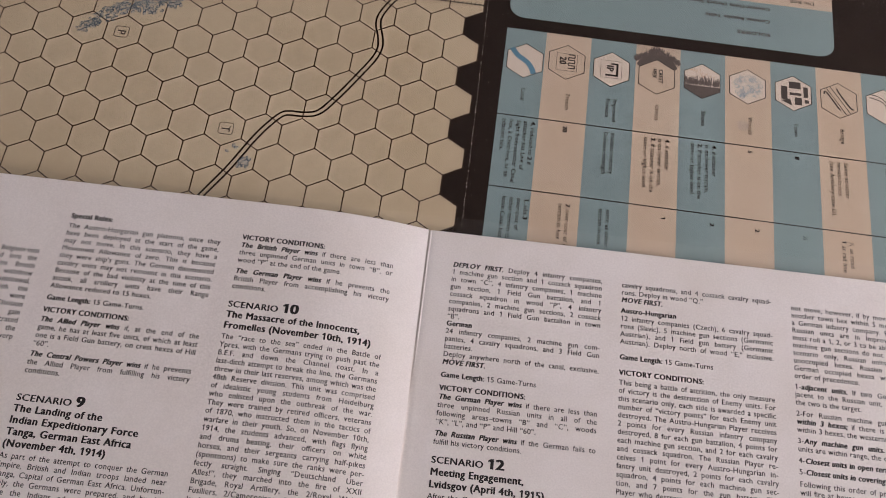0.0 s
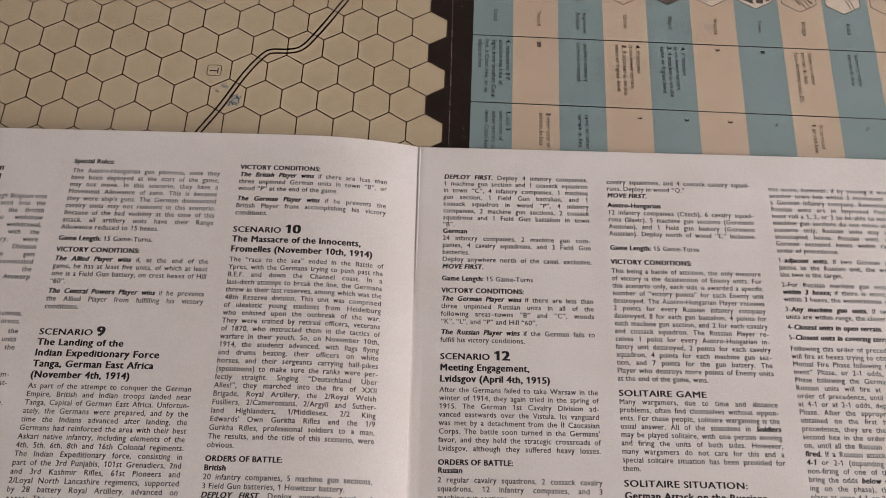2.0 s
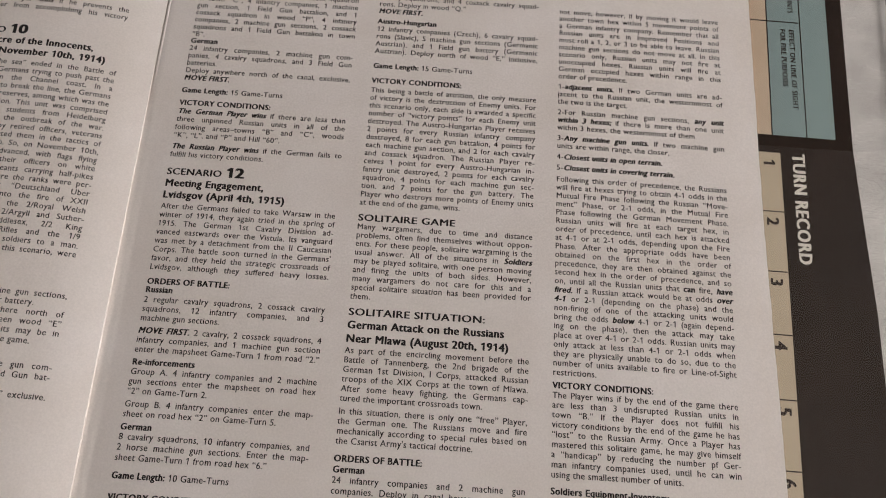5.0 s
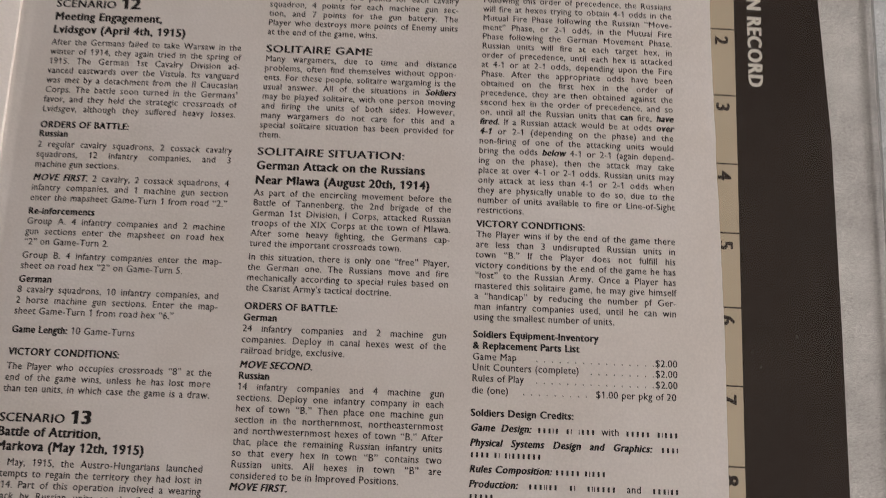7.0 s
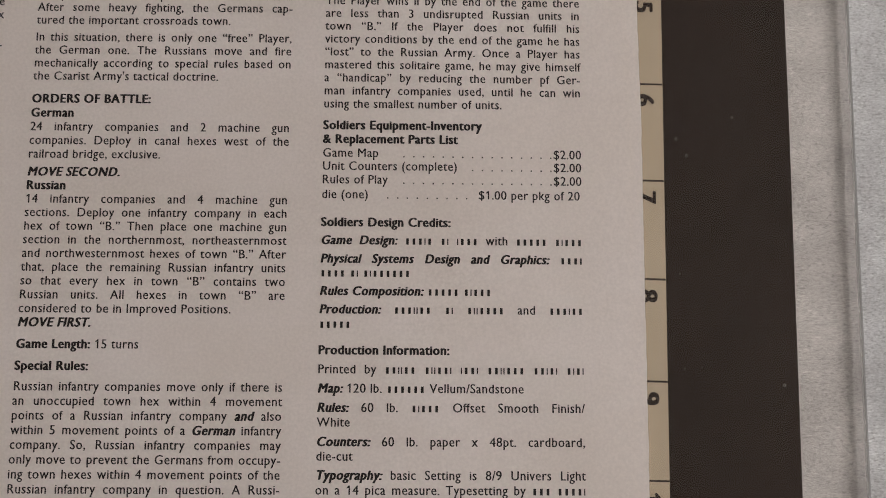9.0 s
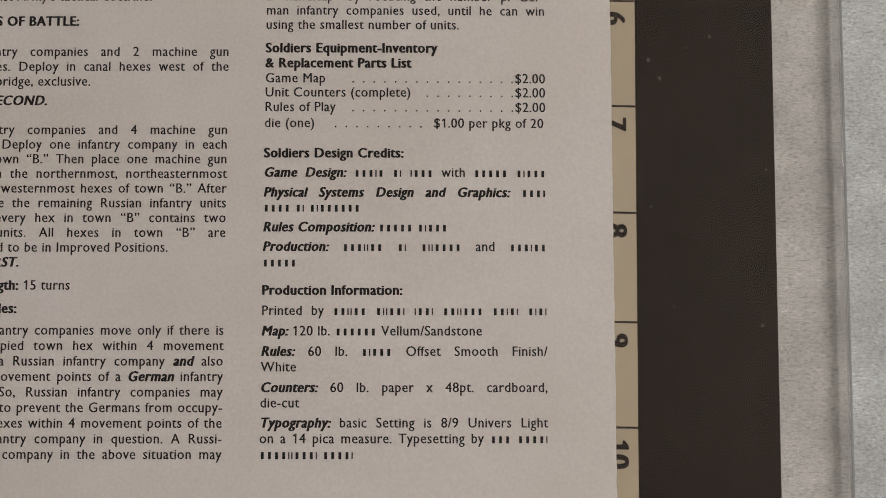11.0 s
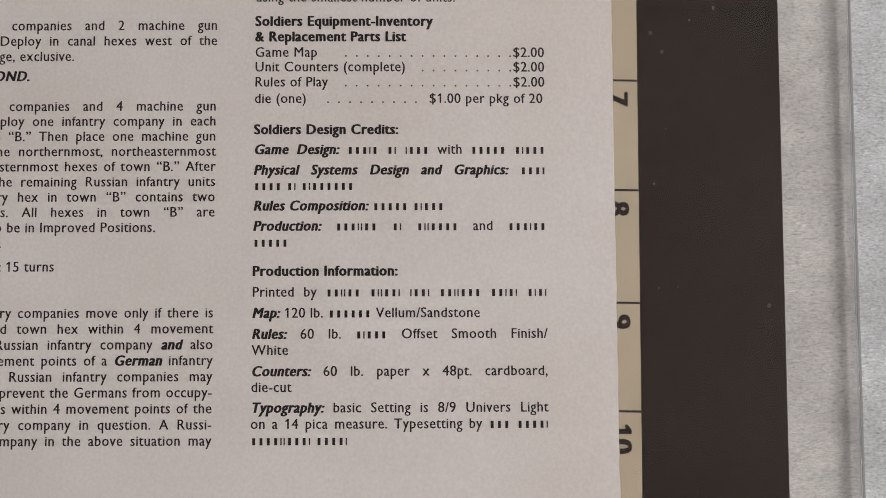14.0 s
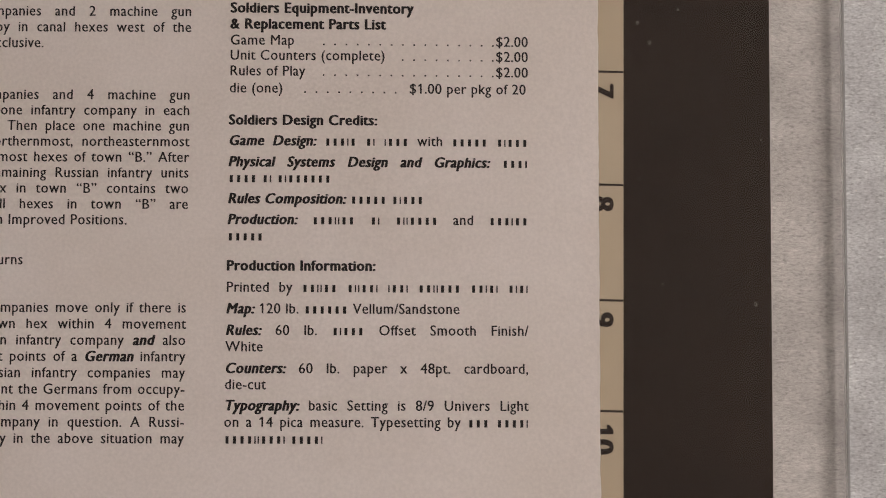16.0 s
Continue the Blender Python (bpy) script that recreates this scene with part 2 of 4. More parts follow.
def glyph(ch, style):
    key = ch, style
    if key not in GLYPHS:
        adv = span("H" + ch + "H") - HH
        co, tri = text_mesh(ch) if ch != " " else (np.zeros((0, 2)), np.zeros((0, 3), int))
        co, adv = co / CAP, adv / CAP
        if ch.islower():
            y = co[:, 1]
            rest = np.clip((y - X_HEIGHT) / (1.08 - X_HEIGHT), 0, None)
            co = np.stack([co[:, 0], np.where(y <= X_HEIGHT, y * TALL / X_HEIGHT, TALL + rest * (1.04 - TALL))], 1)
        elif ch == "1":
            a_ = adv * 0.46
            co = np.array([(a_, 0), (a_ + 0.13, 0), (a_ + 0.13, 1), (a_ + 0.02, 1), (a_, 0.78), (a_ - 0.22, 0.70), (a_ - 0.22, 0.80)])
            tri = np.array([(0, 1, 4), (1, 2, 4), (2, 3, 4), (3, 5, 4), (3, 6, 5)])
        if style in "nmb" and len(co):
            narrow = {"n": 0.93, "m": 0.93, "b": 0.91}[style]
            co = co * (narrow, 1) + ((1 - narrow) / 2 * adv, 0)
        GLYPHS[key] = co, tri, adv
    return GLYPHS[key]


BAR = (np.array([(0, 0), (1, 0), (1, 0.72), (0, 0.72)]), np.array([(0, 1, 2), (0, 2, 3)]))


def words_of(line, bold=False, italic=False, heavy="b", light="n"):
    """Words as lists of (character, style, slanted, bar): * bold, ~ slanted, { } plain bars."""
    words, word, bar = [], [], False
    for ch in line:
        if ch == '"':
            ch = "\u201d" if word else "\u201c"
        if ch == "*":
            bold = not bold
        elif ch == "~":
            italic = not italic
        elif ch in "{}":
            bar = ch == "{"
        elif ch == " ":
            if word:
                words.append(word)
            word = []
        else:
            word.append((ch, heavy if bold else light, italic, bar))
    if word:
        words.append(word)
    return words, bold, italic


class Print:
    """Gathers lettering of one block of writing into one mesh; heights in mm, the origin at the first baseline."""

    def __init__(self):
        self.co, self.tri, self.lift, self.n = [], [], [], 0
        self.bold = self.italic = False

    def line(self, text, x, y, cap=2.0, width=0.0, stretch=1.0, gap=0.0, fit=0.0, heavy="b", light="n"):
        words, self.bold, self.italic = words_of(text, self.bold, self.italic, heavy, light)
        wide = [sum(glyph(c, s)[2] for c, s, _, _ in w) * cap * stretch for w in words]
        space = gap or glyph(" ", "n")[2] * cap * stretch * 1.05
        total = sum(wide) + space * (len(words) - 1)
        k = 1.0
        if fit:
            k = fit / total
        elif width and len(words) > 1:
            space = (width - sum(wide)) / (len(words) - 1)
            low = 0.62 * cap * 0.55
            if space < low:
                k = (width - low * (len(words) - 1)) / sum(wide)
                space = low
        if fit:
            space *= k
        for w in words:
            for c, s, slant, bar in w:
                co, tri, adv = glyph(c, s)
                if not bar and len(tri):
                    p = co * cap
                    px = p[:, 0] * stretch * k + (p[:, 1] * 0.2 if slant else 0)
                    for level, (dx, dy) in enumerate(STRIKES[s]):
                        self.add(np.stack([px + x + dx * cap, p[:, 1] + y + dy * cap], 1), tri, level * 0.003 * MM)
                elif bar:
                    self.add(BAR[0] * (adv * cap * stretch * k * 0.4, cap) + (x + adv * cap * stretch * k * 0.3, y), BAR[1])
                x += adv * cap * stretch * k
            x += space
        return x - space

    def add(self, co, tri, lift=0.0):
        self.co.append(co)
        self.lift.append(np.full(len(co), lift))
        self.tri.append(tri + self.n)
        self.n += len(co)

    def poly(self, points):
        """A filled convex outline."""
        p = np.array(points, float)
        area = sum(p[i - 1][0] * p[i][1] - p[i][0] * p[i - 1][1] for i in range(len(p)))
        if area < 0:
            p = p[::-1]
        self.add(p, np.array([(0, i, i + 1) for i in range(1, len(p) - 1)]))

    def stroke(self, points, w, closed=False):
        """A drawn line of width w through the points."""
        p = np.array(points, float)
        n = len(p)
        left, right = [], []
        for i in range(n):
            a = p[(i - 1) % n] if closed or i else p[i]
            b_ = p[(i + 1) % n] if closed or i < n - 1 else p[i]
            d = b_ - a
            d /= max(np.hypot(*d), 1e-9)
            m = np.array((-d[1], d[0])) * w / 2
            left.append(p[i] + m)
            right.append(p[i] - m)
        co = np.array(left + right)
        tri = []
        for i in range(n if closed else n - 1):
            j = (i + 1) % n
            tri += [(i, n + i, n + j), (i, n + j, j)]
        self.add(co, np.array(tri), len(self.co) % 400 * 6e-8)     # each stroke lies a hair above the last

    def done(self, name, place, mat, parent, label=""):
        if not self.co:
            return None
        at = place(np.concatenate(self.co))
        at[:, 2] += np.concatenate(self.lift)
        return mesh_object(name, at, np.concatenate(self.tri), mat, parent, label)


def turned(p, x, y, angle):
    """Points turned by angle (degrees) about the origin, then moved."""
    c, s = math.cos(radians(angle)), math.sin(radians(angle))
    p = np.asarray(p, float)
    return np.stack([p[:, 0] * c - p[:, 1] * s + x, p[:, 0] * s + p[:, 1] * c + y], 1)

def plain_width(text):
    return sum(glyph(c, "n")[2] for c in text)


# the type is wider than the built-in face: widths from three known lines
WIDE = 41.3 / (2.0 * plain_width("using the smallest number of units."))
BOLD_WIDE = 32.2 / (2.0 * plain_width("VICTORY CONDITIONS:"))
HEAD_WIDE = 52.4 / (2.55 * plain_width("Near Mlawa (August 20th, 1914)"))
TITLE_WIDE = 33.0 / (2.35 * plain_width("SOLITAIRE GAME"))

# ---------------------------------------------------------------- the map sheet
MAP_AT, MAP_TURN = (-145.29, 80.5), -1.17


def map_place(z):
    def place(p):
        p = np.asarray(p, float)
        x = p[:, 0] * 0.992 + np.clip(-150 - p[:, 1], 0, None) * 0.0135 + np.clip((-136 - p[:, 1]) / 4, 0, 1) * 2.1
        q = turned(np.stack([x, p[:, 1] * 0.991 + 0.3], 1), *MAP_AT, MAP_TURN)
        return np.concatenate([q * MM, np.full((len(q), 1), z)], 1)
    return place


LAYER = [Z_MAP - 0.10 * MM + i * 0.025 * MM for i in range(5)]
map_sheet = empty("map_sheet", "folded paper hex map with terrain chart under clear acrylic", "map")
outline = [(-240, -440), (402.0, -440), (402.0, -260), (401.6, -200), (399.2, -150), (398.7, -140), (400.7, -136), (400.4, 170), (-240, 170), (-240, -136)]
n = len(outline)
top = map_place(LAYER[0])(outline)
low = map_place(LAYER[0] - 0.58 * MM)(outline)
mesh_object("sheet", list(top) + list(low), [tuple(range(n)), tuple(range(2 * n - 1, n - 1, -1))] + [(i, n + i, n + (i + 1) % n, (i + 1) % n) for i in range(n)], MAP_BLACK, map_sheet, "heavy paper printed black round the panels")

HEX_W, HEX_S = 15.68, 9.18


def hex_points(cx, cy, w=HEX_W, s=HEX_S):
    return [(cx, cy + s), (cx - w / 2, cy + s / 2), (cx - w / 2, cy - s / 2), (cx, cy - s), (cx + w / 2, cy - s / 2), (cx + w / 2, cy + s / 2)]


field, grid_lines = Print(), Print()
seen_edges = set()
for j in range(-7, 10):
    for i in range(-14, 11):
        cx, cy = (i + (0.5 if j % 2 else 0)) * HEX_W, -1.5 * HEX_S * j
        if cx + HEX_W / 2 > 10 * HEX_W + 0.1 or (j % 2 == 0 and i > 9):
            continue
        h = hex_points(cx, cy)
        field.poly(h)
        for a, b_ in zip(h, h[1:] + h[:1]):
            key = frozenset((tuple(round(v * 2) for v in a), tuple(round(v * 2) for v in b_)))
            if key not in seen_edges:
                seen_edges.add(key)
                grid_lines.stroke([a, b_], 0.52)
field.done("hex_field", map_place(LAYER[1]), MAP_CREAM, map_sheet, "sandstone coloured playing field")
grid_lines.done("hex_grid", map_place(LAYER[2]), LINE_INK, map_sheet, "thin dark brown hexagon lines")


def smooth_curve(points, steps=6):
    p = [Vector(q) for q in points]
    out = []
    for i in range(len(p) - 1):
        a, b_, c, d = p[max(i - 1, 0)], p[i], p[i + 1], p[min(i + 2, len(p) - 1)]
        for k in range(steps):
            t = k / steps
            out.append(0.5 * ((2 * b_) + (c - a) * t + (2 * a - 5 * b_ + 4 * c - d) * t * t + (3 * b_ - a - 3 * c + d) * t ** 3))
    return [tuple(q) for q in out + [p[-1]]]


ROAD = [(121, 47), (118.7, 41.6), (114.4, 35.4), (110.9, 27.7), (110.6, 22), (112.6, 15.3), (113.2, 9.2), (111.2, 2.6), (106.4, -6.3), (101.2, -15.4),
        (96.7, -22.6), (93.8, -26.6), (90.6, -29.0), (85.8, -30.0), (79.7, -30.3), (76.4, -32.3), (71.7, -38.7), (67.8, -45.5), (64.8, -51.8), (59.9, -61.8), (51.8, -75.8), (44, -90)]
centre = smooth_curve(ROAD)
road = Print()
for side in (-1, 1):
    pts = []
    for i, q in enumerate(centre):
        a, c = centre[max(i - 1, 0)], centre[min(i + 1, len(centre) - 1)]
        d = Vector((c[0] - a[0], c[1] - a[1])).normalized()
        pts.append((q[0] - d.y * 1.05 * side, q[1] + d.x * 1.05 * side))
    road.stroke(pts, 0.86)
road.done("road", map_place(LAYER[3]), ROAD_INK, map_sheet, "black double road line")
rail = Print()
rail.stroke([(60, 41.5), (110, 40.2), (157, 40.6)], 0.5)
for k in range(30):
    x = 100 + k * 1.95
    rail.stroke([(x, 39.7), (x, 41.6)], 0.35)
rail.done("rail_line", map_place(LAYER[3]), INK, map_sheet, "black railway line with ticks")

rng = random.Random(5)


def scallops(pr, cx, cy, rx, ry, count, angle=0.0, size=0.9, w=0.22):
    """Small tree-top curls scattered in an ellipse."""
    for _ in range(count):
        r, a = math.sqrt(rng.random()), rng.random() * math.tau
        x, y = rx * r * math.cos(a), ry * r * math.sin(a)
        q = turned([(x, y)], cx, cy, angle)[0]
        rad, a0 = size * rng.uniform(0.6, 1.2), rng.random() * math.tau
        pr.stroke([(q[0] + rad * math.cos(a0 + k * 0.75), q[1] + rad * math.sin(a0 + k * 0.75)) for k in range(rng.choice((5, 6, 7)))], w)


for cx, cy, rx, ry, ang in ((-16, 1.5, 6, 3.0, 45), (-10, 8, 5.5, 4.0, 40), (-2, 14, 7, 4, 30), (8, 16, 7, 4.5, 10), (17, 20, 6, 4, 15), (66, -57, 2.4, 3.6, -20), (60.5, -51, 2.6, 1.4, 30)):
    crowns, fill = Print(), Print()
    step = 1.3
    for gx in range(int(-rx / step) - 1, int(rx / step) + 2):
        for gy in range(int(-ry / step) - 1, int(ry / step) + 2):
            x = (gx + (0.5 if gy % 2 else 0) + rng.uniform(-0.28, 0.28)) * step
            y = (gy + rng.uniform(-0.28, 0.28)) * step
            edge = (x / rx) ** 2 + (y / ry) ** 2
            if edge > 1.05 or rng.random() < 0.12 + 0.35 * edge ** 3:
                continue
            px, py = turned([(x, y)], cx, cy, ang)[0]
            rad, a0 = rng.uniform(0.5, 0.9), rng.random() * math.tau
            fill.add(np.array([(px + rad * 0.9 * math.cos(k * 1.047), py + rad * 0.9 * math.sin(k * 1.047)) for k in range(6)]), np.array([(0, k, k + 1) for k in range(1, 5)]), len(fill.co) % 100 * 6e-8)
            crowns.stroke([(px + rad * math.cos(a0 + k * 0.7), py + rad * math.sin(a0 + k * 0.7)) for k in range(rng.choice((5, 6, 7, 8)))], rng.uniform(0.28, 0.42))
    woods = fill.done("woods", map_place(LAYER[2] + 0.004 * MM), WOOD_PALE, map_sheet, "pale grey-blue printed woodland clump")
    crowns.done("tree_outlines", map_place(LAYER[3]), WOOD_BLUE, woods, "dark slate curled outlines")


def round_box(pr, x, y, w, h, r, line):
    pts = []
    for sx, sy, a0 in ((1, 1, 0), (-1, 1, 90), (-1, -1, 180), (1, -1, 270)):
        for k in range(4):
            a = radians(a0 + k * 30)
            pts.append((x + sx * (w / 2 - r) + r * math.cos(a), y + sy * (h / 2 - r) + r * math.sin(a)))
    pr.stroke(pts, line, True)


def block_text(name, lines, x, y, z, mat, parent, cap, spacing, angle=-90.0, stretch=1.0, fit=0.0, label="", light="m"):
    pr = Print()
    for k, line in enumerate(lines):
        pr.line(line, 0, -k * spacing, cap, 0, stretch, 0, fit, "x" if light == "n" else "b", light)
    if pr.co:
        pr.done(name, lambda p: map_place(z)(turned(p, x, y, angle)), mat, parent, label)


for letter, x, y in (("P", -0.6, 0.2), ("T", 55.4, -41.8)):
    pr = Print()
    round_box(pr, x, y, 6.1, 5.6, 1.0, 0.3)
    marker = pr.done("area_marker", map_place(LAYER[3]), HATCH_GREY, map_sheet, "lettered map marker in a rounded frame")
    block_text("letter", [letter], x - 1.85, y + (1.15 if letter == "P" else 1.4), LAYER[4], HATCH_GREY, marker, 3.7, 1, light="n")

# worn white line along the fold beside the chart
fold = Print()
for k in range(120):
    y = 48 - k * 1.15 + rng.uniform(-0.4, 0.4)
    x = 158.3 + (48 - y) * 0.012
    if rng.random() < 0.8:
        fold.stroke([(x + rng.uniform(-0.12, 0.12), y), (x + rng.uniform(-0.12, 0.12), y - rng.uniform(0.3, 1.2))], rng.uniform(0.08, 0.25))
for k in range(26):
    x, y = rng.uniform(159, 168), rng.uniform(-80, 45)
    fold.stroke([(x, y), (x + 0.15, y - 0.25)], 0.18)
fold.done("fold_wear", map_place(LAYER[1]), WORN, map_sheet, "worn white flecks along the fold")

# ---- terrain chart
COLS = [168.5, 186.6, 207.0, 227.4, 247.4, 267.6, 288.0, 308.4, 328.8, 350.0, 371.7]
ROWS = [30.0, -16.5, -52.3, -85.6, -134.6]
chart = empty("terrain_chart", "", "")
chart.parent = map_sheet
tagged(chart, "blue and cream striped terrain effects chart")
for k in range(10):
    pr = Print()
    pr.poly([(COLS[k], ROWS[0]), (COLS[k + 1], ROWS[0]), (COLS[k + 1], ROWS[-1]), (COLS[k], ROWS[-1])])
    pr.done("chart_column", map_place(LAYER[1]), CHART_CREAM if k % 2 else CHART_BLUE, chart, "cream stripe" if k % 2 else "blue stripe")
pr = Print()
pr.poly([(371.9, 30), (394.7, 30), (394.7, -134.6), (371.9, -134.6)])
pr.done("chart_header", map_place(LAYER[1]), CHART_BLUE, chart, "blue heading strip")
pr = Print()
for y in ROWS[1:4]:
    pr.stroke([(168.5, y), (383.8, y)], 0.5)
pr.stroke([(371.9, 30), (371.9, -134.6)], 0.45)
pr.stroke([(384.4, 30), (384.4, -134.6)], 0.45)
pr.done("chart_lines", map_place(LAYER[2]), INK, chart, "thin black ruled lines")


def chart_text(x, y, lines, cap=1.85, spacing=3.1, mat=None):
    block_text("chart_text", lines, x - cap + 0.2 * (len(lines) - 1), y, LAYER[3], mat or INK, chart, cap, spacing, -90, WIDE * 1.12, light="n")


names = [(179.6, ["Canal"]), (199.2, ["Trench"]), (219.8, ["Improved", "Position"]), (238.6, ["Crests"]), (259.0, ["Slopes"]), (279.6, ["Woods"]), (299.8, ["Town"]), (320.0, ["Bridge"]), (340.4, ["Road"])]
for x, lines in names:
    chart_text(x, -1.4, lines)
level = ["*4*, if attacker", "is on lower terrain,", "*2*, if attacker is on the", "same or higher level."]
for x, lines in ((184.6, ["*4*, reduced to *2* if", "attacker has Line of", "Sight from another Canal", "hex, a Crest hex, or an", "adjacent hex."]), (199.2, ["*20*"]), (219.8, ["doubles ordinary", "Defense Strength"]),
                 (243.0, level), (263.3, level), (279.4, ["*5*"]), (299.7, ["*8*"]), (320.4, ["Same as other", "terrain in hex", "(see Artillery case D)."]), (341.5, ["Same as other", "terrain in hex"]), (361.5, ["*2*"])):
    chart_text(x, -18.6, lines)
for x, lines in ((185.3, ["*1*, add *3*", "over cost of", "other terrain to", "leave Canal hex."]), (203.0, ["*2* over cost of other", "terrain in hex"]), (219.8, ["same as other", "terrain in hex"]), (242.8, ["*1*"]), (263.2, ["*2*"]), (282.0, ["*2*"]),
                 (302.0, ["\u00bd"]), (321.0, ["\u00bd at road", "*1* at rail line"]), (341.5, ["\u00bd"]), (362.0, ["*1*"])):
    chart_text(x, -56.4, lines)
for x, y, lines in ((382.0, -18.0, ["HEX DEFENSE", "STRENGTH"]), (382.0, -55.6, ["MOVEMENT POINTS", "TO ENTER"]), (382.0, -88.8, ["EFFECT ON LINE OF SIGHT", "FOR FIRE PURPOSES"])):
    block_text("chart_heading", lines, x - 1.9, y, LAYER[3], INK, chart, 1.9, 3.3, -90, WIDE * 1.02)
block_text("chart_title", ["TERRAIN EFFECTS CHART"], 386.6, 2.8, LAYER[3], INK, chart, 2.5, 3, -90, 1.0, 53.5)

ICONS = [(178.0, 13.0), (196.6, 15.0), (216.7, 14.3), (237.0, 13.4), (257.3, 14.3), (277.6, 14.5), (298.0, 14.2), (318.3, 13.4), (338.6, 13.2), (359.5, 13.2)]
IW, IS = 16.0, 9.3
for k, (cx, cy) in enumerate(ICONS):
    pr = Print()
    pr.poly(hex_points(cx, cy, IW, IS))
    icon = pr.done("terrain_icon", map_place(LAYER[2] + 0.006 * MM), ICON_WHITE if k in (0, 2, 4, 5, 6, 8) else CHART_CREAM, map_sheet, "hexagonal terrain symbol")
    icon.parent = chart
    ink, grey, blue, tan = Print(), Print(), Print(), Print()
    ink.stroke(hex_points(cx, cy, IW, IS), 0.4, True)
    if k == 0:
        blue.stroke(smooth_curve([(cx - 6.2, cy + 6.2), (cx - 3.5, cy + 2.6), (cx + 1.0, cy - 0.6), (cx + 3.2, cy - 3.6), (cx + 4.3, cy - 6.6)]), 2.5)
    elif k == 1:
        ink.stroke([(cx - 4.6, cy - 4.6), (cx + 4.6, cy - 4.6), (cx + 4.6, cy + 4.6), (cx - 4.6, cy + 4.6)], 0.25, True)
        z = []
        for m in range(3):
            y0 = cy + 4.2 - m * 2.9
            z += [(cx + 0.7, y0), (cx + 3.5, y0), (cx + 3.5, y0 - 1.5), (cx + 0.7, y0 - 1.5)]
        for a, b_ in zip(z, z[1:]):
            ink.stroke([a, b_], 0.55)
    elif k == 2:
        ink.stroke([(cx - 4.8, cy - 4.6), (cx + 4.6, cy - 4.6), (cx + 4.6, cy + 4.6), (cx - 4.8, cy + 4.6)], 0.22, True)
        ink.stroke([(cx - 2.6, cy - 3.2), (cx + 2.9, cy - 3.2)], 0.9)
        ink.stroke([(cx + 2.6, cy - 3.6), (cx + 2.6, cy + 3.4)], 0.9)
        ink.stroke([(cx + 2.6, cy + 3.0), (cx - 0.2, cy + 3.0)], 0.9)
    elif k == 3:
        for s_ in (-1, 1):
            grey.poly([(cx, cy + 9.3), (cx + s_ * 8.0, cy + 4.7), (cx + s_ * 9.2, cy + 6.0), (cx + s_ * 7.4, cy + 8.8), (cx + s_ * 3.5, cy + 11.6), (cx, cy + 12.4)])
        for m in range(330):
            x = cx + rng.uniform(-9.3, 9.3)
            y = cy + 12.2 - abs(x - cx) * 0.56 + rng.uniform(0.0, 1.4)
            lean = (x - cx) * 0.14 + rng.uniform(-0.5, 0.5)
            long_ = rng.uniform(0.8, 3.8) * (1.15 - 0.05 * abs(x - cx))
            grey.stroke([(x, y), (x + lean, y + long_)], rng.uniform(0.14, 0.34))
        for m in range(60):
            x, y = cx + rng.uniform(-9.2, 9.2), cy + rng.uniform(13.6, 16.4)
            grey.stroke([(x, y), (x + 0.22, y + 0.12)], 0.22)
    elif k == 4:
        grey.poly([(cx - 8, cy - 2.6), (cx - 8, cy - 4.65), (cx, cy - 9.3), (cx + 8, cy - 4.65), (cx + 8, cy - 2.6)])
        for m in range(210):
            x = cx + rng.uniform(-7.7, 7.7)
            y = cy - 2.55 + rng.uniform(0, 1.2)
            grey.stroke([(x, y), (x + rng.uniform(-0.6, 0.6), min(y + rng.uniform(0.6, 4.4), cy + 3.8))], rng.uniform(0.14, 0.4))
        for m in range(22):
            x, y = cx + rng.uniform(-5.2, 5.2), cy + rng.uniform(2.2, 6.0)
            tan.stroke([(x, y), (x + 0.4, y + 0.2)], 0.4)
    elif k == 5:
        scallops(blue, cx, cy, 6.2, 6.2, 75, 0, 1.0, 0.26)
    elif k == 6:
        for x0, y0, x1, y1 in ((-5.4, -3.6, -2.6, 3.4), (-1.8, 2.6, 3.4, 6.2), (-1.6, -1.0, 3.6, 0.4), (0.6, -6.0, 3.8, -2.0), (4.6, -1.6, 6.6, 4.0), (5.0, -4.6, 6.8, -2.8)):
            grey.poly([(cx + x0, cy + y0), (cx + x1, cy + y0), (cx + x1, cy + y1), (cx + x0, cy + y1)])
        grey.poly([(cx - 5.6, cy - 4.4), (cx - 0.6, cy - 6.6), (cx - 1.4, cy - 3.0)])
    elif k == 7:
        for o in (-0.9, 0.9):
            ink.stroke([(cx - 4.6 + o, cy + 6.6 + o * 0.5), (cx + 4.0 + o, cy - 6.6 + o * 0.5)], 0.35)
        for o, s in ((2.9, 1), (-2.9, -1)):
            ink.stroke(smooth_curve([(cx - 3.6 + o, cy + 4.6 + s * 1.9), (cx - 2.6 + o, cy + 4.0), (cx + 2.2 + o, cy - 3.4), (cx + 3.4 + o, cy - 4.2 + s * 0.9)]), 0.7)
    elif k == 8:
        for o in (-0.9, 0.9):
            ink.stroke(smooth_curve([(cx - 6.5, cy + 5.0 + o), (cx - 1.0, cy + 3.4 + o), (cx + 2.5 + o, cy - 1.5), (cx + 4.4 + o, cy - 6.4)]), 0.4)
    else:
        ink.stroke([(cx - 6, cy + 5), (cx + 5, cy - 6)], 0.45)
    for pr, m in ((blue, CANAL_BLUE if k == 0 else PALE_BLUE), (grey, HATCH_GREY if k in (3, 4) else ICON_GREY), (tan, DOT_TAN), (ink, INK)):
        pr.done("symbol", map_place(LAYER[3]), m, icon)
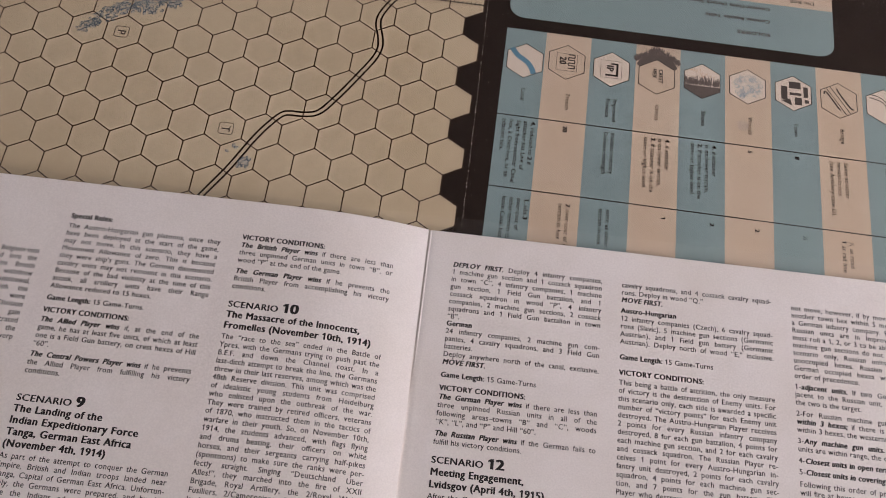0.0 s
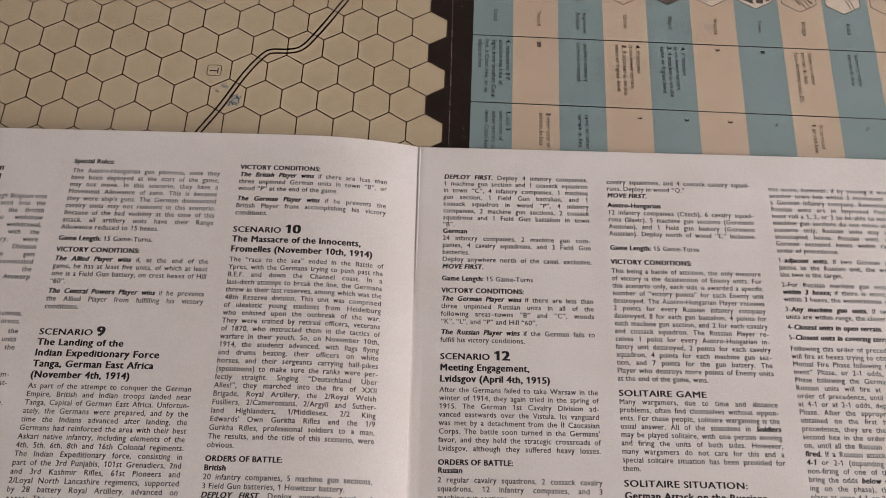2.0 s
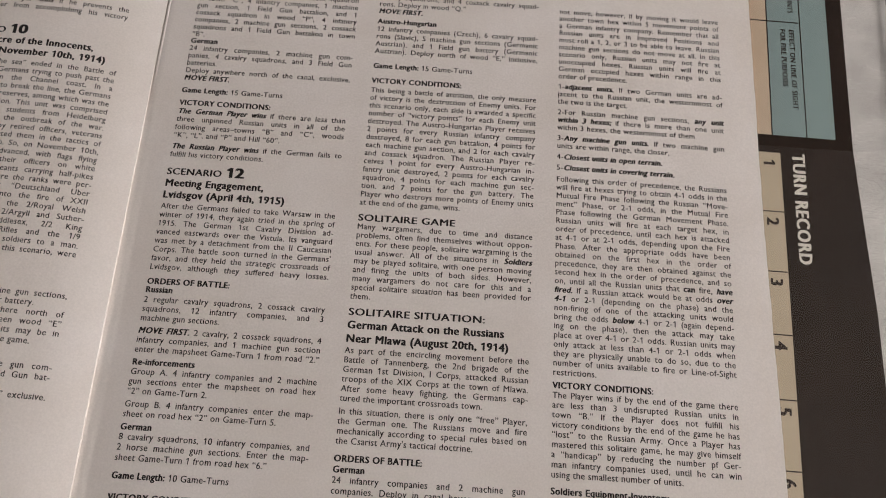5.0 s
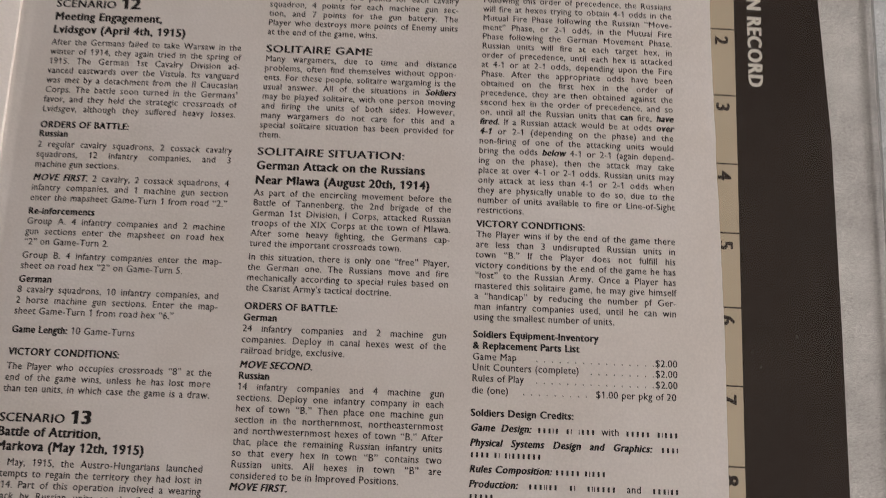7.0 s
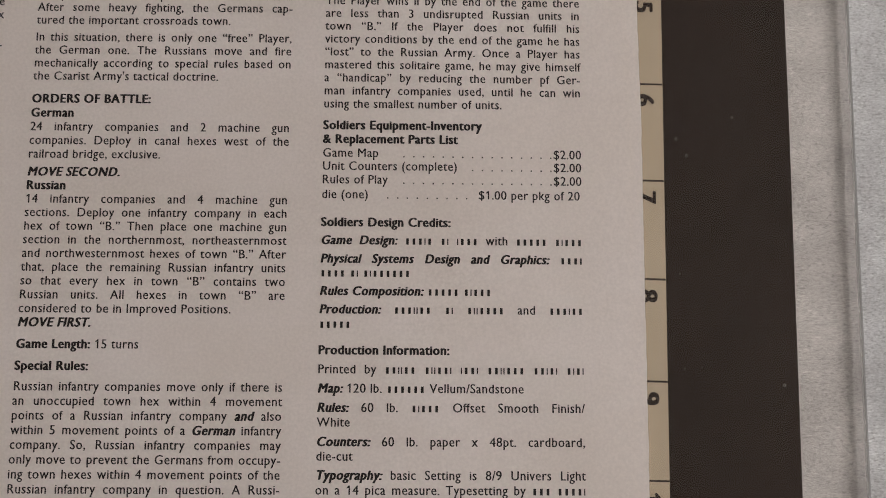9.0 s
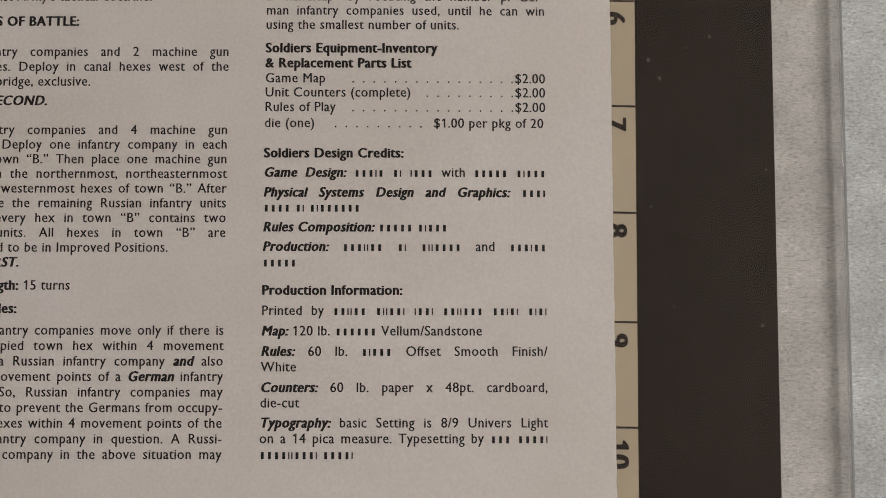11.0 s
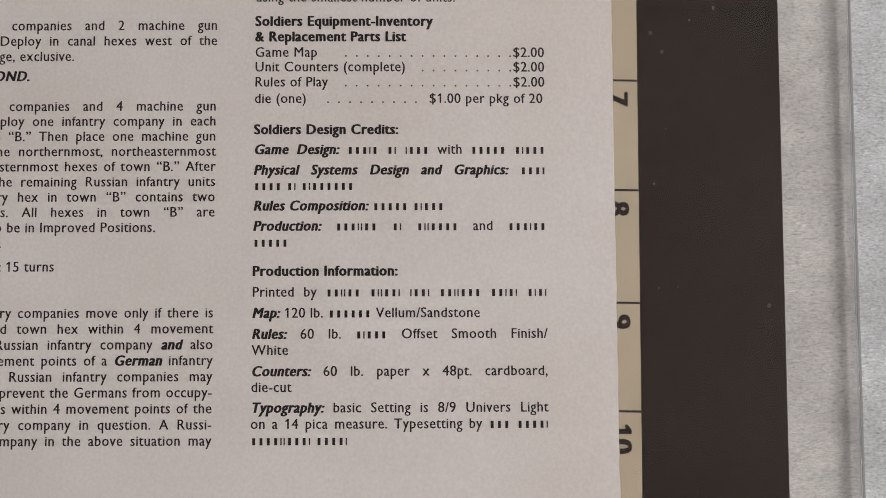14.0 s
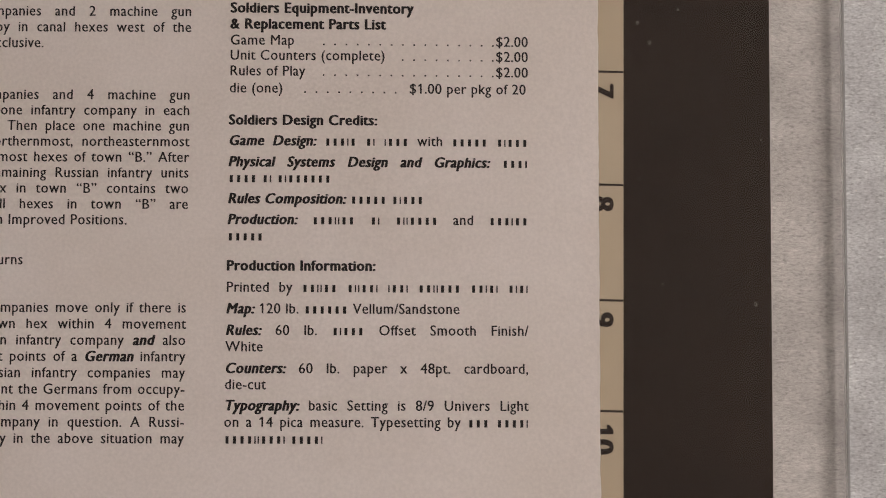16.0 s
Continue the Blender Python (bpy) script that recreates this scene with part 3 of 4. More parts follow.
    if k == 1:
        block_text("symbol_letters", ["*20*"], cx - 3.2, cy + 2.9, LAYER[4], INK, icon, 2.9, 1)
    if k == 2:
        block_text("symbol_letters", ["*IP*"], cx - 2.1, cy + 2.2, LAYER[4], INK, icon, 3.0, 1)
    if k == 3:
        block_text("symbol_letters", ["*CREST*", "*HEX*"], cx + 0.9, cy + 4.4, LAYER[4], INK, icon, 1.8, 2.8)

# a faint round stain on the chart
stain = Print()
stain.poly([(275.3 + (2.5 + 0.4 * math.sin(3 * a + 1)) * math.cos(a), -6.4 + (2.8 + 0.4 * math.cos(2 * a)) * math.sin(a)) for a in np.linspace(0, math.tau, 25)[:-1]])
stain.done("stain", map_place(LAYER[2] - 0.008 * MM), STAIN, chart, "faint brownish stain")

# ---- results table corner, printed the other way up
panel = Print()
corner = [(168.5, 140), (168.5, 44)]
corner += [(175.5 - 7 * math.cos(radians(a)), 43.6 - 7 * math.sin(radians(a))) for a in range(0, 91, 15)]
corner += [(310.6 + 7 * math.sin(radians(a)), 43.6 - 7 * math.cos(radians(a))) for a in range(0, 91, 15)]
corner += [(317.6, 140)]
panel.poly(corner)
results = panel.done("results_panel", map_place(LAYER[1]), CHART_BLUE, map_sheet, "blue results table panel with rounded corners")
pr = Print()
pr.poly([(168.5, 62.9), (317.6, 62.9), (317.6, 140), (168.5, 140)])
pr.done("results_table", map_place(LAYER[2]), CHART_CREAM, results, "cream table field")
for text, x, y, fit, cap in (("*SOLDIERS*", 288.5, 45.6, 15.6, 1.9), ("*Combat Results Table*", 288.5, 53.2, 30.2, 1.9), ("*Combat Odds (Attack Strength*", 288.5, 60.4, 42.0, 1.9), ("*Die Roll*", 309.5, 67.0, 11.5, 1.9)):
    block_text("table_heading", [text], x, y, LAYER[3], ICON_GREY, results, cap, 3, 180, 1.0, fit)

# ---- turn record track
pr = Print()
pr.poly([(345, -141.8), (372.3, -141.8), (372.3, -436), (345, -436)])
track = pr.done("turn_track", map_place(LAYER[1]), TRACK_CREAM, map_sheet, "cream numbered turn record track")
DRIFT = [0, 0, 0.3, 0.6, 1.4, 1.3, 0.85, 0.55, 0.05, 0.8, 0.8, 0.8, 0.8]     # the ruling is uneven
for k in range(13):
    y = -142.2 - 22.76 * k + DRIFT[k]
    if k:
        pr = Print()
        pr.stroke([(345, y), (372.3, y)], 0.45)
        pr.done("track_line", map_place(LAYER[2]), ROAD_INK, track)
    block_text("turn_number", ["*%d*" % (k + 1)], 366.25, y - 2.3, LAYER[3], ROAD_INK, track, 4.0, 1, -90, 1.08)
block_text("track_title", ["*TURN RECORD*"], 376.6, -141.6, LAYER[1] + 0.01 * MM, WHITE_PRINT, map_sheet, 4.3, 1, -90, 1.0, 42.6, "white lettered title")

# ---------------------------------------------------------------- the acrylic sheet
acrylic = empty("acrylic_sheet", "clear acrylic sheet laid over the map with scratches and dust", "acrylic sheet")


def slab(name, pts, z0, z1, mat, parent, label=""):
    m_ = len(pts)
    top_ = map_place(z1)(pts)
    low_ = map_place(z0)(pts)
    return mesh_object(name, list(top_) + list(low_), [tuple(range(m_)), tuple(range(2 * m_ - 1, m_ - 1, -1))] + [(i, m_ + i, m_ + (i + 1) % m_, (i + 1) % m_) for i in range(m_)], mat, parent, label)


body = slab("sheet", [(-280, -460), (416.3, -460), (416.3, -150), (416.3, 200), (-280, 200), (-280, -150)], Z_MAP + 0.02 * MM, Z_SHEET, ACRYLIC, acrylic)
body.visible_shadow = False
# grey edge line; made opaque and sized to cast the shadow the sheet doesn't
slab("shadow_edge_strip", [(416.35, -460), (416.8, -460), (416.8, -150), (416.8, 200), (416.35, 200), (416.35, -150)], Z_SHEET - 0.68 * MM, Z_SHEET + 0.01 * MM, EDGE, acrylic, "narrow grey edge, made opaque to throw the edge's shadow")
specks = Print()
for x, y, r in ((238.0, -187.2, 0.32), (224.9, -192.4, 0.34), (227.2, -196.4, 0.36), (233.0, -189.7, 0.2), (247.7, -248.7, 0.36), (227.7, -212.5, 0.15), (225.0, -223.8, 0.2), (249.3, -216.0, 0.15), (229.4, -244.8, 0.15), (225.5, -245.1, 0.15)):
    specks.stroke([(x + r * math.cos(a) * 0.75, y + r * math.sin(a)) for a in np.linspace(0, math.tau, 9)[:-1]], 0.13, True)
for _ in range(60):
    x, y, r = rng.uniform(221, 252), rng.uniform(-285, -90), rng.uniform(0.04, 0.09)
    specks.poly([(x + r * math.cos(a), y + r * math.sin(a)) for a in np.linspace(0, math.tau, 6)[:-1]])
scuffs = Print()
for _ in range(70):
    x, y, a = rng.uniform(221, 250), rng.uniform(-290, -100), rng.uniform(1.2, 1.9)
    l_ = rng.uniform(0.6, 4.2)
    scuffs.stroke([(x, y), (x + l_ * math.cos(a), y + l_ * math.sin(a))], rng.uniform(0.02, 0.05))
scuff = scuffs.done("hairline_scuffs", lambda p: np.concatenate([p * MM, np.full((len(p), 1), Z_SHEET + 0.015 * MM)], 1), SCUFF, acrylic, "faint hairline scuffs")
tagged(scuff, "", "", "", "stuff")
speck = specks.done("dust_specks", lambda p: np.concatenate([p * MM, np.full((len(p), 1), Z_SHEET + 0.02 * MM)], 1), DUST, acrylic, "pale dust specks")
tagged(speck, "", "", "", "stuff")

lint = Print()
for x, y, a, l_ in ((273.2, -197.5, 1.1, 0.9), (273.5, -212.0, 0.2, 0.6), (269.2, -226.0, 2.0, 0.5), (276.0, -170.0, 0.6, 0.7), (274.6, -243.0, 1.5, 0.6)):
    lint.stroke([(x, y), (x + l_ * 0.5 * math.cos(a), y + l_ * 0.5 * math.sin(a)), (x + l_ * math.cos(a + 0.3), y + l_ * math.sin(a + 0.3))], 0.16)
tagged(lint.done("lint", lambda p: np.concatenate([p * MM, np.full((len(p), 1), Z_TOP + 0.05 * MM)], 1), FRAME, table, "white lint fibres"), "", "", "", "stuff")

# ---------------------------------------------------------------- the booklet
booklet = empty("rules_booklet", "open white rules booklet printed in three columns, on clear acrylic", "booklet")
TOP_Y, BOTTOM_Y = 0.6, -287.0


def z_right(u, y):
    u = np.asarray(u, float)
    dip = -0.35 * np.clip(1 - (u + 1.3) / 3.0, 0, 1) ** 2
    valley = -1.1 * np.clip((-np.asarray(y, float) - 45) / 80, 0, 1) * np.clip(1 - u / 30, 0, 1) ** 2 * np.clip((u + 6) / 9, 0, 1)
    return dip + valley + 0.10 * np.sin(u / 33.0 + 0.4) * np.cos(np.asarray(y) / 47.0) - 1.1 * np.clip((u - 140) / 76, 0, 1) ** 2


def z_left(u, y):
    u = np.asarray(u, float)
    curl = 0.3 * np.clip((-np.asarray(y, float) - 30) / 110, 0, 1)
    rise = (1 - curl) * (1 - np.clip(1 - u / 50.0, 0, 1) ** 2.1) + curl * (1 - np.clip(1 - u / 23.0, 0, 1) ** 2.1)
    return -0.15 + 7.2 * rise + 0.14 * np.sin(u / 41.0) * np.cos(np.asarray(y) / 60.0) - 0.2 * np.clip((u - 120) / 96, 0, 1)


def right_place(lift):
    return lambda p: np.stack([p[:, 0] * MM, (p[:, 1] - 0.25 * np.clip((-p[:, 1] - 185) / 20, 0, 1)) * MM, (z_right(p[:, 0], p[:, 1]) + lift) * MM], 1)


def left_place(lift):
    return lambda p: np.stack([p[:, 0] * MM, (p[:, 1] - 1.2) * MM, (z_left(-p[:, 0], p[:, 1] - 1.2) + lift) * MM], 1)


def leaf(name, side, zfun, wide, thick, mat, label, drop=0.0, inset=0.0, seed=1, floor_z=None):
    """One leaf of the booklet (or, with floor_z, the block of leaves below it), bent along the spine."""
    us = np.concatenate([np.linspace(-1.3 * side, 16, 36), np.linspace(17.5, wide - inset, 90)])
    ys = np.linspace(TOP_Y - inset, BOTTOM_Y + inset, 190)
    r = random.Random(seed)
    jag = [0.0]
    for _ in ys[1:]:
        jag.append(jag[-1] * 0.6 + r.uniform(-0.09, 0.09))
    nu, ny = len(us), len(ys)
    verts = []
    for layer in (0, 1):
        for j, y in enumerate(ys):
            for i, u in enumerate(us):
                uu = u + (jag[j] if i == nu - 1 else 0)
                if side > 0:
                    uu -= 1.9 * np.clip((u - 204) / 12, 0, 1) * np.clip((y + 185) / 95, 0, 1)
                z = float(zfun(u, y)) - drop
                if layer:
                    z = floor_z if floor_z is not None else z - thick
                verts.append((side * uu * MM, y * MM, z * MM))
    faces = []
    base = nu * ny
    for j in range(ny - 1):
        for i in range(nu - 1):
            a, b_, c, d = j * nu + i, j * nu + i + 1, (j + 1) * nu + i + 1, (j + 1) * nu + i
            q = (a, d, c, b_) if side > 0 else (a, b_, c, d)
            faces.append(q)
            faces.append(tuple(base + v for v in reversed(q)))
    rim = [i for i in range(nu)] + [j * nu + nu - 1 for j in range(1, ny)] + [(ny - 1) * nu + i for i in range(nu - 2, -1, -1)] + [j * nu for j in range(ny - 2, 0, -1)]
    for a, b_ in zip(rim, rim[1:] + rim[:1]):
        q = len(verts)
        verts += [verts[a], verts[b_], verts[base + b_], verts[base + a]]
        faces.append((q, q + 1, q + 2, q + 3) if side > 0 else (q + 1, q, q + 3, q + 2))
    ob = mesh_object(name, verts, faces, mat, booklet, label)
    me = ob.data
    flags = [abs(p.normal.z) > 0.3 for p in me.polygons]
    me.polygons.foreach_set("use_smooth", flags)
    return ob


right_page = leaf("right_page", 1, z_right, 216.9, 0.09, PAPER, "white printed page with slightly rough edge", 0, 0, 3)
left_page = leaf("left_page", -1, z_left, 216.0, 0.09, PAPER, "white printed page curling into the spine", 0, 0, 4)
leaf("page_block", 1, z_right, 216.9, 0, PAPER, "stack of further pages", 0.14, 0.45, 5, Z_SHEET / MM + 0.02)
leaf("page_block", -1, z_left, 216.0, 0, PAPER, "stack of further pages", 0.14, 0.45, 6, Z_SHEET / MM + 0.02)

# a ridge added along the fold, tilted to give its thin wavering highlight
rc = random.Random(12)
crease_y = np.linspace(TOP_Y - 0.2, BOTTOM_Y + 0.2, 160)
wander = [0.0]
for _ in crease_y[1:]:
    wander.append(wander[-1] * 0.9 + rc.uniform(-0.05, 0.05))
crease = []
for y, w in zip(crease_y, wander):
    sunk = 1.2 * min(max((-y - 45) / 45, 0), 1)          # further down the curling page hides it
    for x, z in ((-0.85, -0.10), (-0.62, 0.22), (0.0, -0.06), (0.4, -0.40)):
        crease.append(((x + w) * MM, y * MM, max(z - sunk, -1.4) * MM))
mesh_object("spine_highlight_ridge", crease, [(4 * j + i, 4 * j + 4 + i, 4 * j + 5 + i, 4 * j + 1 + i) for j in range(len(crease_y) - 1) for i in range(3)], PAPER, booklet, "thin ridge of white paper added for the fold's highlight", True)

COLUMN = 59.3
STEP = 3.16
INK_LIFT = 0.03


def paragraph(x, y, lines, side=1, cap=1.98, step=STEP, stretch=0.0, name="paragraph", width=COLUMN):
    """Lines of one block of writing from its first baseline down; a line that ends in | keeps its own length."""
    pr = Print()
    for k, text in enumerate(lines):
        own = text.endswith("|")
        text = text.rstrip("|")
        s = stretch or WIDE
        pr.line(text, x, y - k * step, cap, 0 if own else width, s)
    pr.done(name, (right_place if side > 0 else left_place)(INK_LIFT), INK, right_page if side > 0 else left_page)


def title(x, y, text, side=1):
    """A line of capitals in a medium weight."""
    pr = Print()
    pr.line("*" + text + "*", x, y, 2.35, 0, TITLE_WIDE, heavy="m")
    pr.done("heading", (right_place if side > 0 else left_place)(INK_LIFT), INK, right_page if side > 0 else left_page)


def scenario(x, y, number, heads, steps, side=1, wider=(1, 1, 1, 1), name_width=19.0):
    pr = Print()
    end = pr.line("*SCENARIO*", x, y, 2.4, 0, TITLE_WIDE * 0.97, fit=name_width, heavy="m")
    pr.line("*" + number + "*", end + 1.3, y, 3.6, 0, WIDE * 1.1, fit=3.1 * len(number), heavy="x")
    pr.bold = False
    for h, s, more in zip(heads, steps, wider):
        y -= s
        pr.line("*" + h + "*", x, y, 2.55, 0, HEAD_WIDE * more)
    pr.done("heading", (right_place if side > 0 else left_place)(INK_LIFT), INK, right_page if side > 0 else left_page)


def heads(x, y, lines, side=1, step=4.5, cap=2.55, stretch=0.0):
    pr = Print()
    for k, text in enumerate(lines):
        pr.line("*" + text + "*", x, y - k * step, cap, 0, stretch or HEAD_WIDE)
    pr.done("heading", (right_place if side > 0 else left_place)(INK_LIFT), INK, right_page if side > 0 else left_page)


def caps(x, y, text, side=1):
    heads(x, y, [text], side, 3.2, 2.0, BOLD_WIDE)


def minor(x, y, text, side=1):
    heads(x, y, [text], side, 3.2, 1.98, WIDE * 1.03)


C1, C2, C3 = 9.8, 76.7, 143.6
# first column of the right page
paragraph(C1, -14.2, ["*~DEPLOY FIRST.~* Deploy 4 infantry companies,", "1 machine gun section and 1 cossack squadron", 'in town "C", 4 infantry companies, 1 machine', "gun section, 1 Field Gun battalion, and 1", 'cossack squadron in wood "P", 4 infantry', "companies, 2 machine gun sections, 2 cossack", "squadrons and 1 Field Gun battalion in town", '"B".|'], step=3.12)
minor(C1, -39.0, "German")
paragraph(C1, -42.1, ["24 infantry companies, 2 machine gun com-", "panies, 4 cavalry squadrons, and 3 Field Gun", "batteries.|", "Deploy anywhere north of the canal, exclusive.", "*~MOVE FIRST.~*|"], step=3.1)
paragraph(C1, -59.6, ["*Game Length:* 15 Game-Turns|"])
caps(C1, -64.7, "VICTORY CONDITIONS:")
paragraph(C1, -68.1, ["*~The German Player wins~* if there are less than", "three unpinned Russian units in all of the", 'following areas\u2013towns "B" and "C", woods', '"K", "L", and "P" and Hill "60".|'])
paragraph(C1, -81.9, ["*~The Russian Player wins~* if the German fails to", "fulfill his victory conditions.|"])
scenario(C1, -91.9, "12", ["Meeting Engagement,", "Lvidsgov (April 4th, 1915)"], [4.4, 4.4])
paragraph(C1, -104.7, ["After the Germans failed to take Warsaw in the", "winter of 1914, they again tried in the spring of", "1915. The German 1st Cavalry Division ad-", "vanced eastwards over the Vistula. Its vanguard", "was met by a detachment from the II Caucasian", "Corps. The battle soon turned in the Germans'", "favor, and they held the strategic crossroads of", "Lvidsgov, although they suffered heavy losses."], step=3.14)
caps(C1, -131.8, "ORDERS OF BATTLE:")
minor(C1, -134.7, "Russian")
paragraph(C1, -138.1, ["2 regular cavalry squadrons, 2 cossack cavalry", "squadrons, 12 infantry companies, and 3", "machine gun sections.|"])
paragraph(C1, -148.6, ["*~MOVE FIRST.~* 2 cavalry, 2 cossack squadrons, 4", "infantry companies, and 1 machine gun section", 'enter the mapsheet Game-Turn 1 from road "2."'])
minor(C1, -159.1, "Re-inforcements")
paragraph(C1, -162.2, ["Group A. 4 infantry companies and 2 machine", "gun sections enter the mapsheet on road hex", '"2" on Game-Turn 2.|'])
paragraph(C1, -172.6, ["Group B. 4 infantry companies enter the map-", 'sheet on road hex "2" on Game-Turn 5.|'])
minor(C1, -179.8, "German")
paragraph(C1, -182.9, ["8 cavalry squadrons, 10 infantry companies, and", "2 horse machine gun sections. Enter the map-", 'sheet Game-Turn 1 from road hex "6."|'])
paragraph(C1, -194.6, ["*Game Length:* 10 Game-Turns|"])
caps(C1, -201.0, "VICTORY CONDITIONS:")
paragraph(C1, -205.1, ['The Player who occupies crossroads "8" at the', "end of the game wins, unless he has lost more", "than ten units, in which case the game is a draw."])
scenario(C1, -219.8, "13", ["Battle of Attrition,", "Markova (May 12th, 1915)"], [4.0, 4.0])
paragraph(C1, -232.0, ["In May, 1915, the Austro-Hungarians launched", "attempts to regain the territory they had lost in", "1914. Part of this operation involved a wearing", "attack by Russian units on the flanks of their", "{front. The} Russian III Caucasian Corps, how-", "ever, {repulsed} the attacks of a Czech corps,", "{driving the} Czechs back in re-", "{treat. In this push,} the Austro-", "{Hungarians lost} a good deal of", "{the ground that they had taken in the}", "{opening days of the great spring push.}|"], step=3.06)

# second column
paragraph(C2, -14.7, ["cavalry squadrons, and 4 cossack cavalry squad-", 'rons. Deploy in wood "Q."|', "*~MOVE FIRST.~*|"], step=3.15)
minor(C2, -25.5, "Austro-Hungarian")
paragraph(C2, -28.8, ["12 infantry companies (Czech), 6 cavalry squad-", "rons (Slavic), 5 machine gun sections (Germanic", "Austrian), and 1 Field gun battery (Germanic", 'Austrian). Deploy north of wood "E," inclusive.'])
paragraph(C2, -44.6, ["*Game Length:* 15 Game-Turns|"])
caps(C2, -50.8, "VICTORY CONDITIONS:")
paragraph(C2, -54.7, ["This being a battle of attrition, the only measure", "of victory is the destruction of Enemy units. For", "this scenario only, each side is awarded a specific", 'number of "victory points" for each Enemy unit', "destroyed. The Austro-Hungarian Player receives", "2 points for every Russian infantry company", "destroyed, 8 for each gun battalion, 4 points for", "each machine gun section, and 2 for each cavalry", "and cossack squadron. The Russian Player re-", "ceives 1 point for every Austro-Hungarian in-", "fantry unit destroyed, 2 points for each cavalry", "squadron, 4 points for each machine gun sec-", "tion, and 7 points for the gun battery. The", "Player who destroys more points of Enemy units", "at the end of the game, wins.|"], step=3.15)
title(C2, -104.7, "SOLITAIRE GAME")
paragraph(C2, -107.8, ["Many wargamers, due to time and distance", "problems, often find themselves without oppon-", "ents. For these people, solitaire wargaming is the", "usual answer. All of the situations in *~Soldiers~*", "may be played solitaire, with one person moving", "and firing the units of both sides. However,", "many wargamers do not care for this and a", "special solitaire situation has been provided for", "them.|"], step=3.1)
title(C2, -138.2, "SOLITAIRE SITUATION:")
heads(C2, -142.7, ["German Attack on the Russians", "Near Mlawa (August 20th, 1914)"], 1, 4.6)
paragraph(C2, -151.0, ["As part of the encircling movement before the", "Battle of Tannenberg, the 2nd brigade of the", "German 1st Division, I Corps, attacked Russian", "troops of the XIX Corps at the town of Mlawa.", "After some heavy fighting, the Germans cap-", "tured the important crossroads town.|"], step=3.12)
paragraph(C2, -170.7, ['In this situation, there is only one "free" Player,', "the German one. The Russians move and fire", "mechanically according to special rules based on", "the Csarist Army's tactical doctrine.|"], step=3.1)
caps(C2, -185.4, "ORDERS OF BATTLE:")
minor(C2, -188.7, "German")
paragraph(C2, -191.9, ["24 infantry companies and 2 machine gun", "companies. Deploy in canal hexes west of the", "railroad bridge, exclusive.|"])
paragraph(C2, -202.3, ["*~MOVE SECOND.~*|"])
minor(C2, -205.4, "Russian")
paragraph(C2, -208.5, ["14 infantry companies and 4 machine gun", "sections. Deploy one infantry company in each", 'hex of town "B." Then place one machine gun', "section in the northernmost, northeasternmost", 'and northwesternmost hexes of town "B." After', "that, place the remaining Russian infantry units", 'so that every hex in town "B" contains two', 'Russian units. All hexes in town "B" are', "considered to be in Improved Positions.|", "*~MOVE FIRST.~*|"], step=3.1)
paragraph(C2, -241.2, ["*Game Length:* 15 turns|"])
minor(C2, -246.0, "Special Rules:")
paragraph(C2, -250.5, ["Russian infantry companies move only if there is", "an unoccupied town hex within 4 movement", "points of a Russian infantry company *~and~* also", "within 5 movement points of a *~German~* infantry", "company. So, Russian infantry companies may", "only move to prevent the Germans from occupy-", "ing town hexes within 4 movement points of the", "Russian infantry company in question. A Russi-", "an infantry company in the above situation may"], step=3.165)

# third column
paragraph(C3, -16.15, ["not move, however, if by moving it would leave"])
paragraph(C3, -19.2, ["another town hex within 5 movement points of", "a German infantry company. Remember that all", "Russian units are in Improved Positions and", "must roll a 1, 2, or 3 to be able to leave. Russian", "machine gun sections do not move at all. In this", "scenario only, Russian units may not fire at", "unoccupied hexes. Russian units will fire at", "German occupied hexes within range in this", "order of precedence.|"], step=3.1)
paragraph(C3, -48.3, ["1-*~adjacent units.~* If two German units are ad-", "jacent to the Russian unit, the westernmost of", "the two is the target.|"], step=3.1)
paragraph(C3, -58.8, ["2-For Russian machine gun sections, *~any unit", "within 3 hexes;~* if there is more than one unit", "within 3 hexes, the westernmost of them.|"], step=3.1)
paragraph(C3, -69.2, ["3-*~Any machine gun units.~* If two machine gun", "units are within range, the closer.|"], step=3.1)
paragraph(C3, -76.6, ["4-*~Closest units in open terrain.~*|"])
paragraph(C3, -80.8, ["5-*~Closest units in covering terrain.~*|"])
paragraph(C3, -85.3, ["Following this order of precedence, the Russians", "will fire at hexes trying to obtain 4-1 odds in the", 'Mutual Fire Phase following the Russian "Move-', 'ment" Phase, or 2-1 odds, in the Mutual Fire', "Phase following the German Movement Phase.", "Russian units will fire at each target hex, in", "order of precedence, until each hex is attacked", "at 4-1 or at 2-1 odds, depending upon the Fire", "Phase. After the appropriate odds have been", "obtained on the first hex in the order of", "precedence, they are then obtained against the", "second hex in the order of precedence, and so", "on, until all the Russian units that *can* fire, *~have", "fired.~* If a Russian attack would be at odds *~over", "4-1~* or 2-1 (depending on the phase) and the", "non-firing of one of the attacking units would", "bring the odds *~below~* 4-1 or 2-1 (again depend-", "ing on the phase), then the attack may take", "place at over 4-1 or 2-1 odds. Russian units may", "only attack at less than 4-1 or 2-1 odds when", "they are physically unable to do so, due to the", "number of units available to fire or Line-of-Sight", "restrictions.|"], step=3.115)
caps(C3, -158.1, "VICTORY CONDITIONS:")
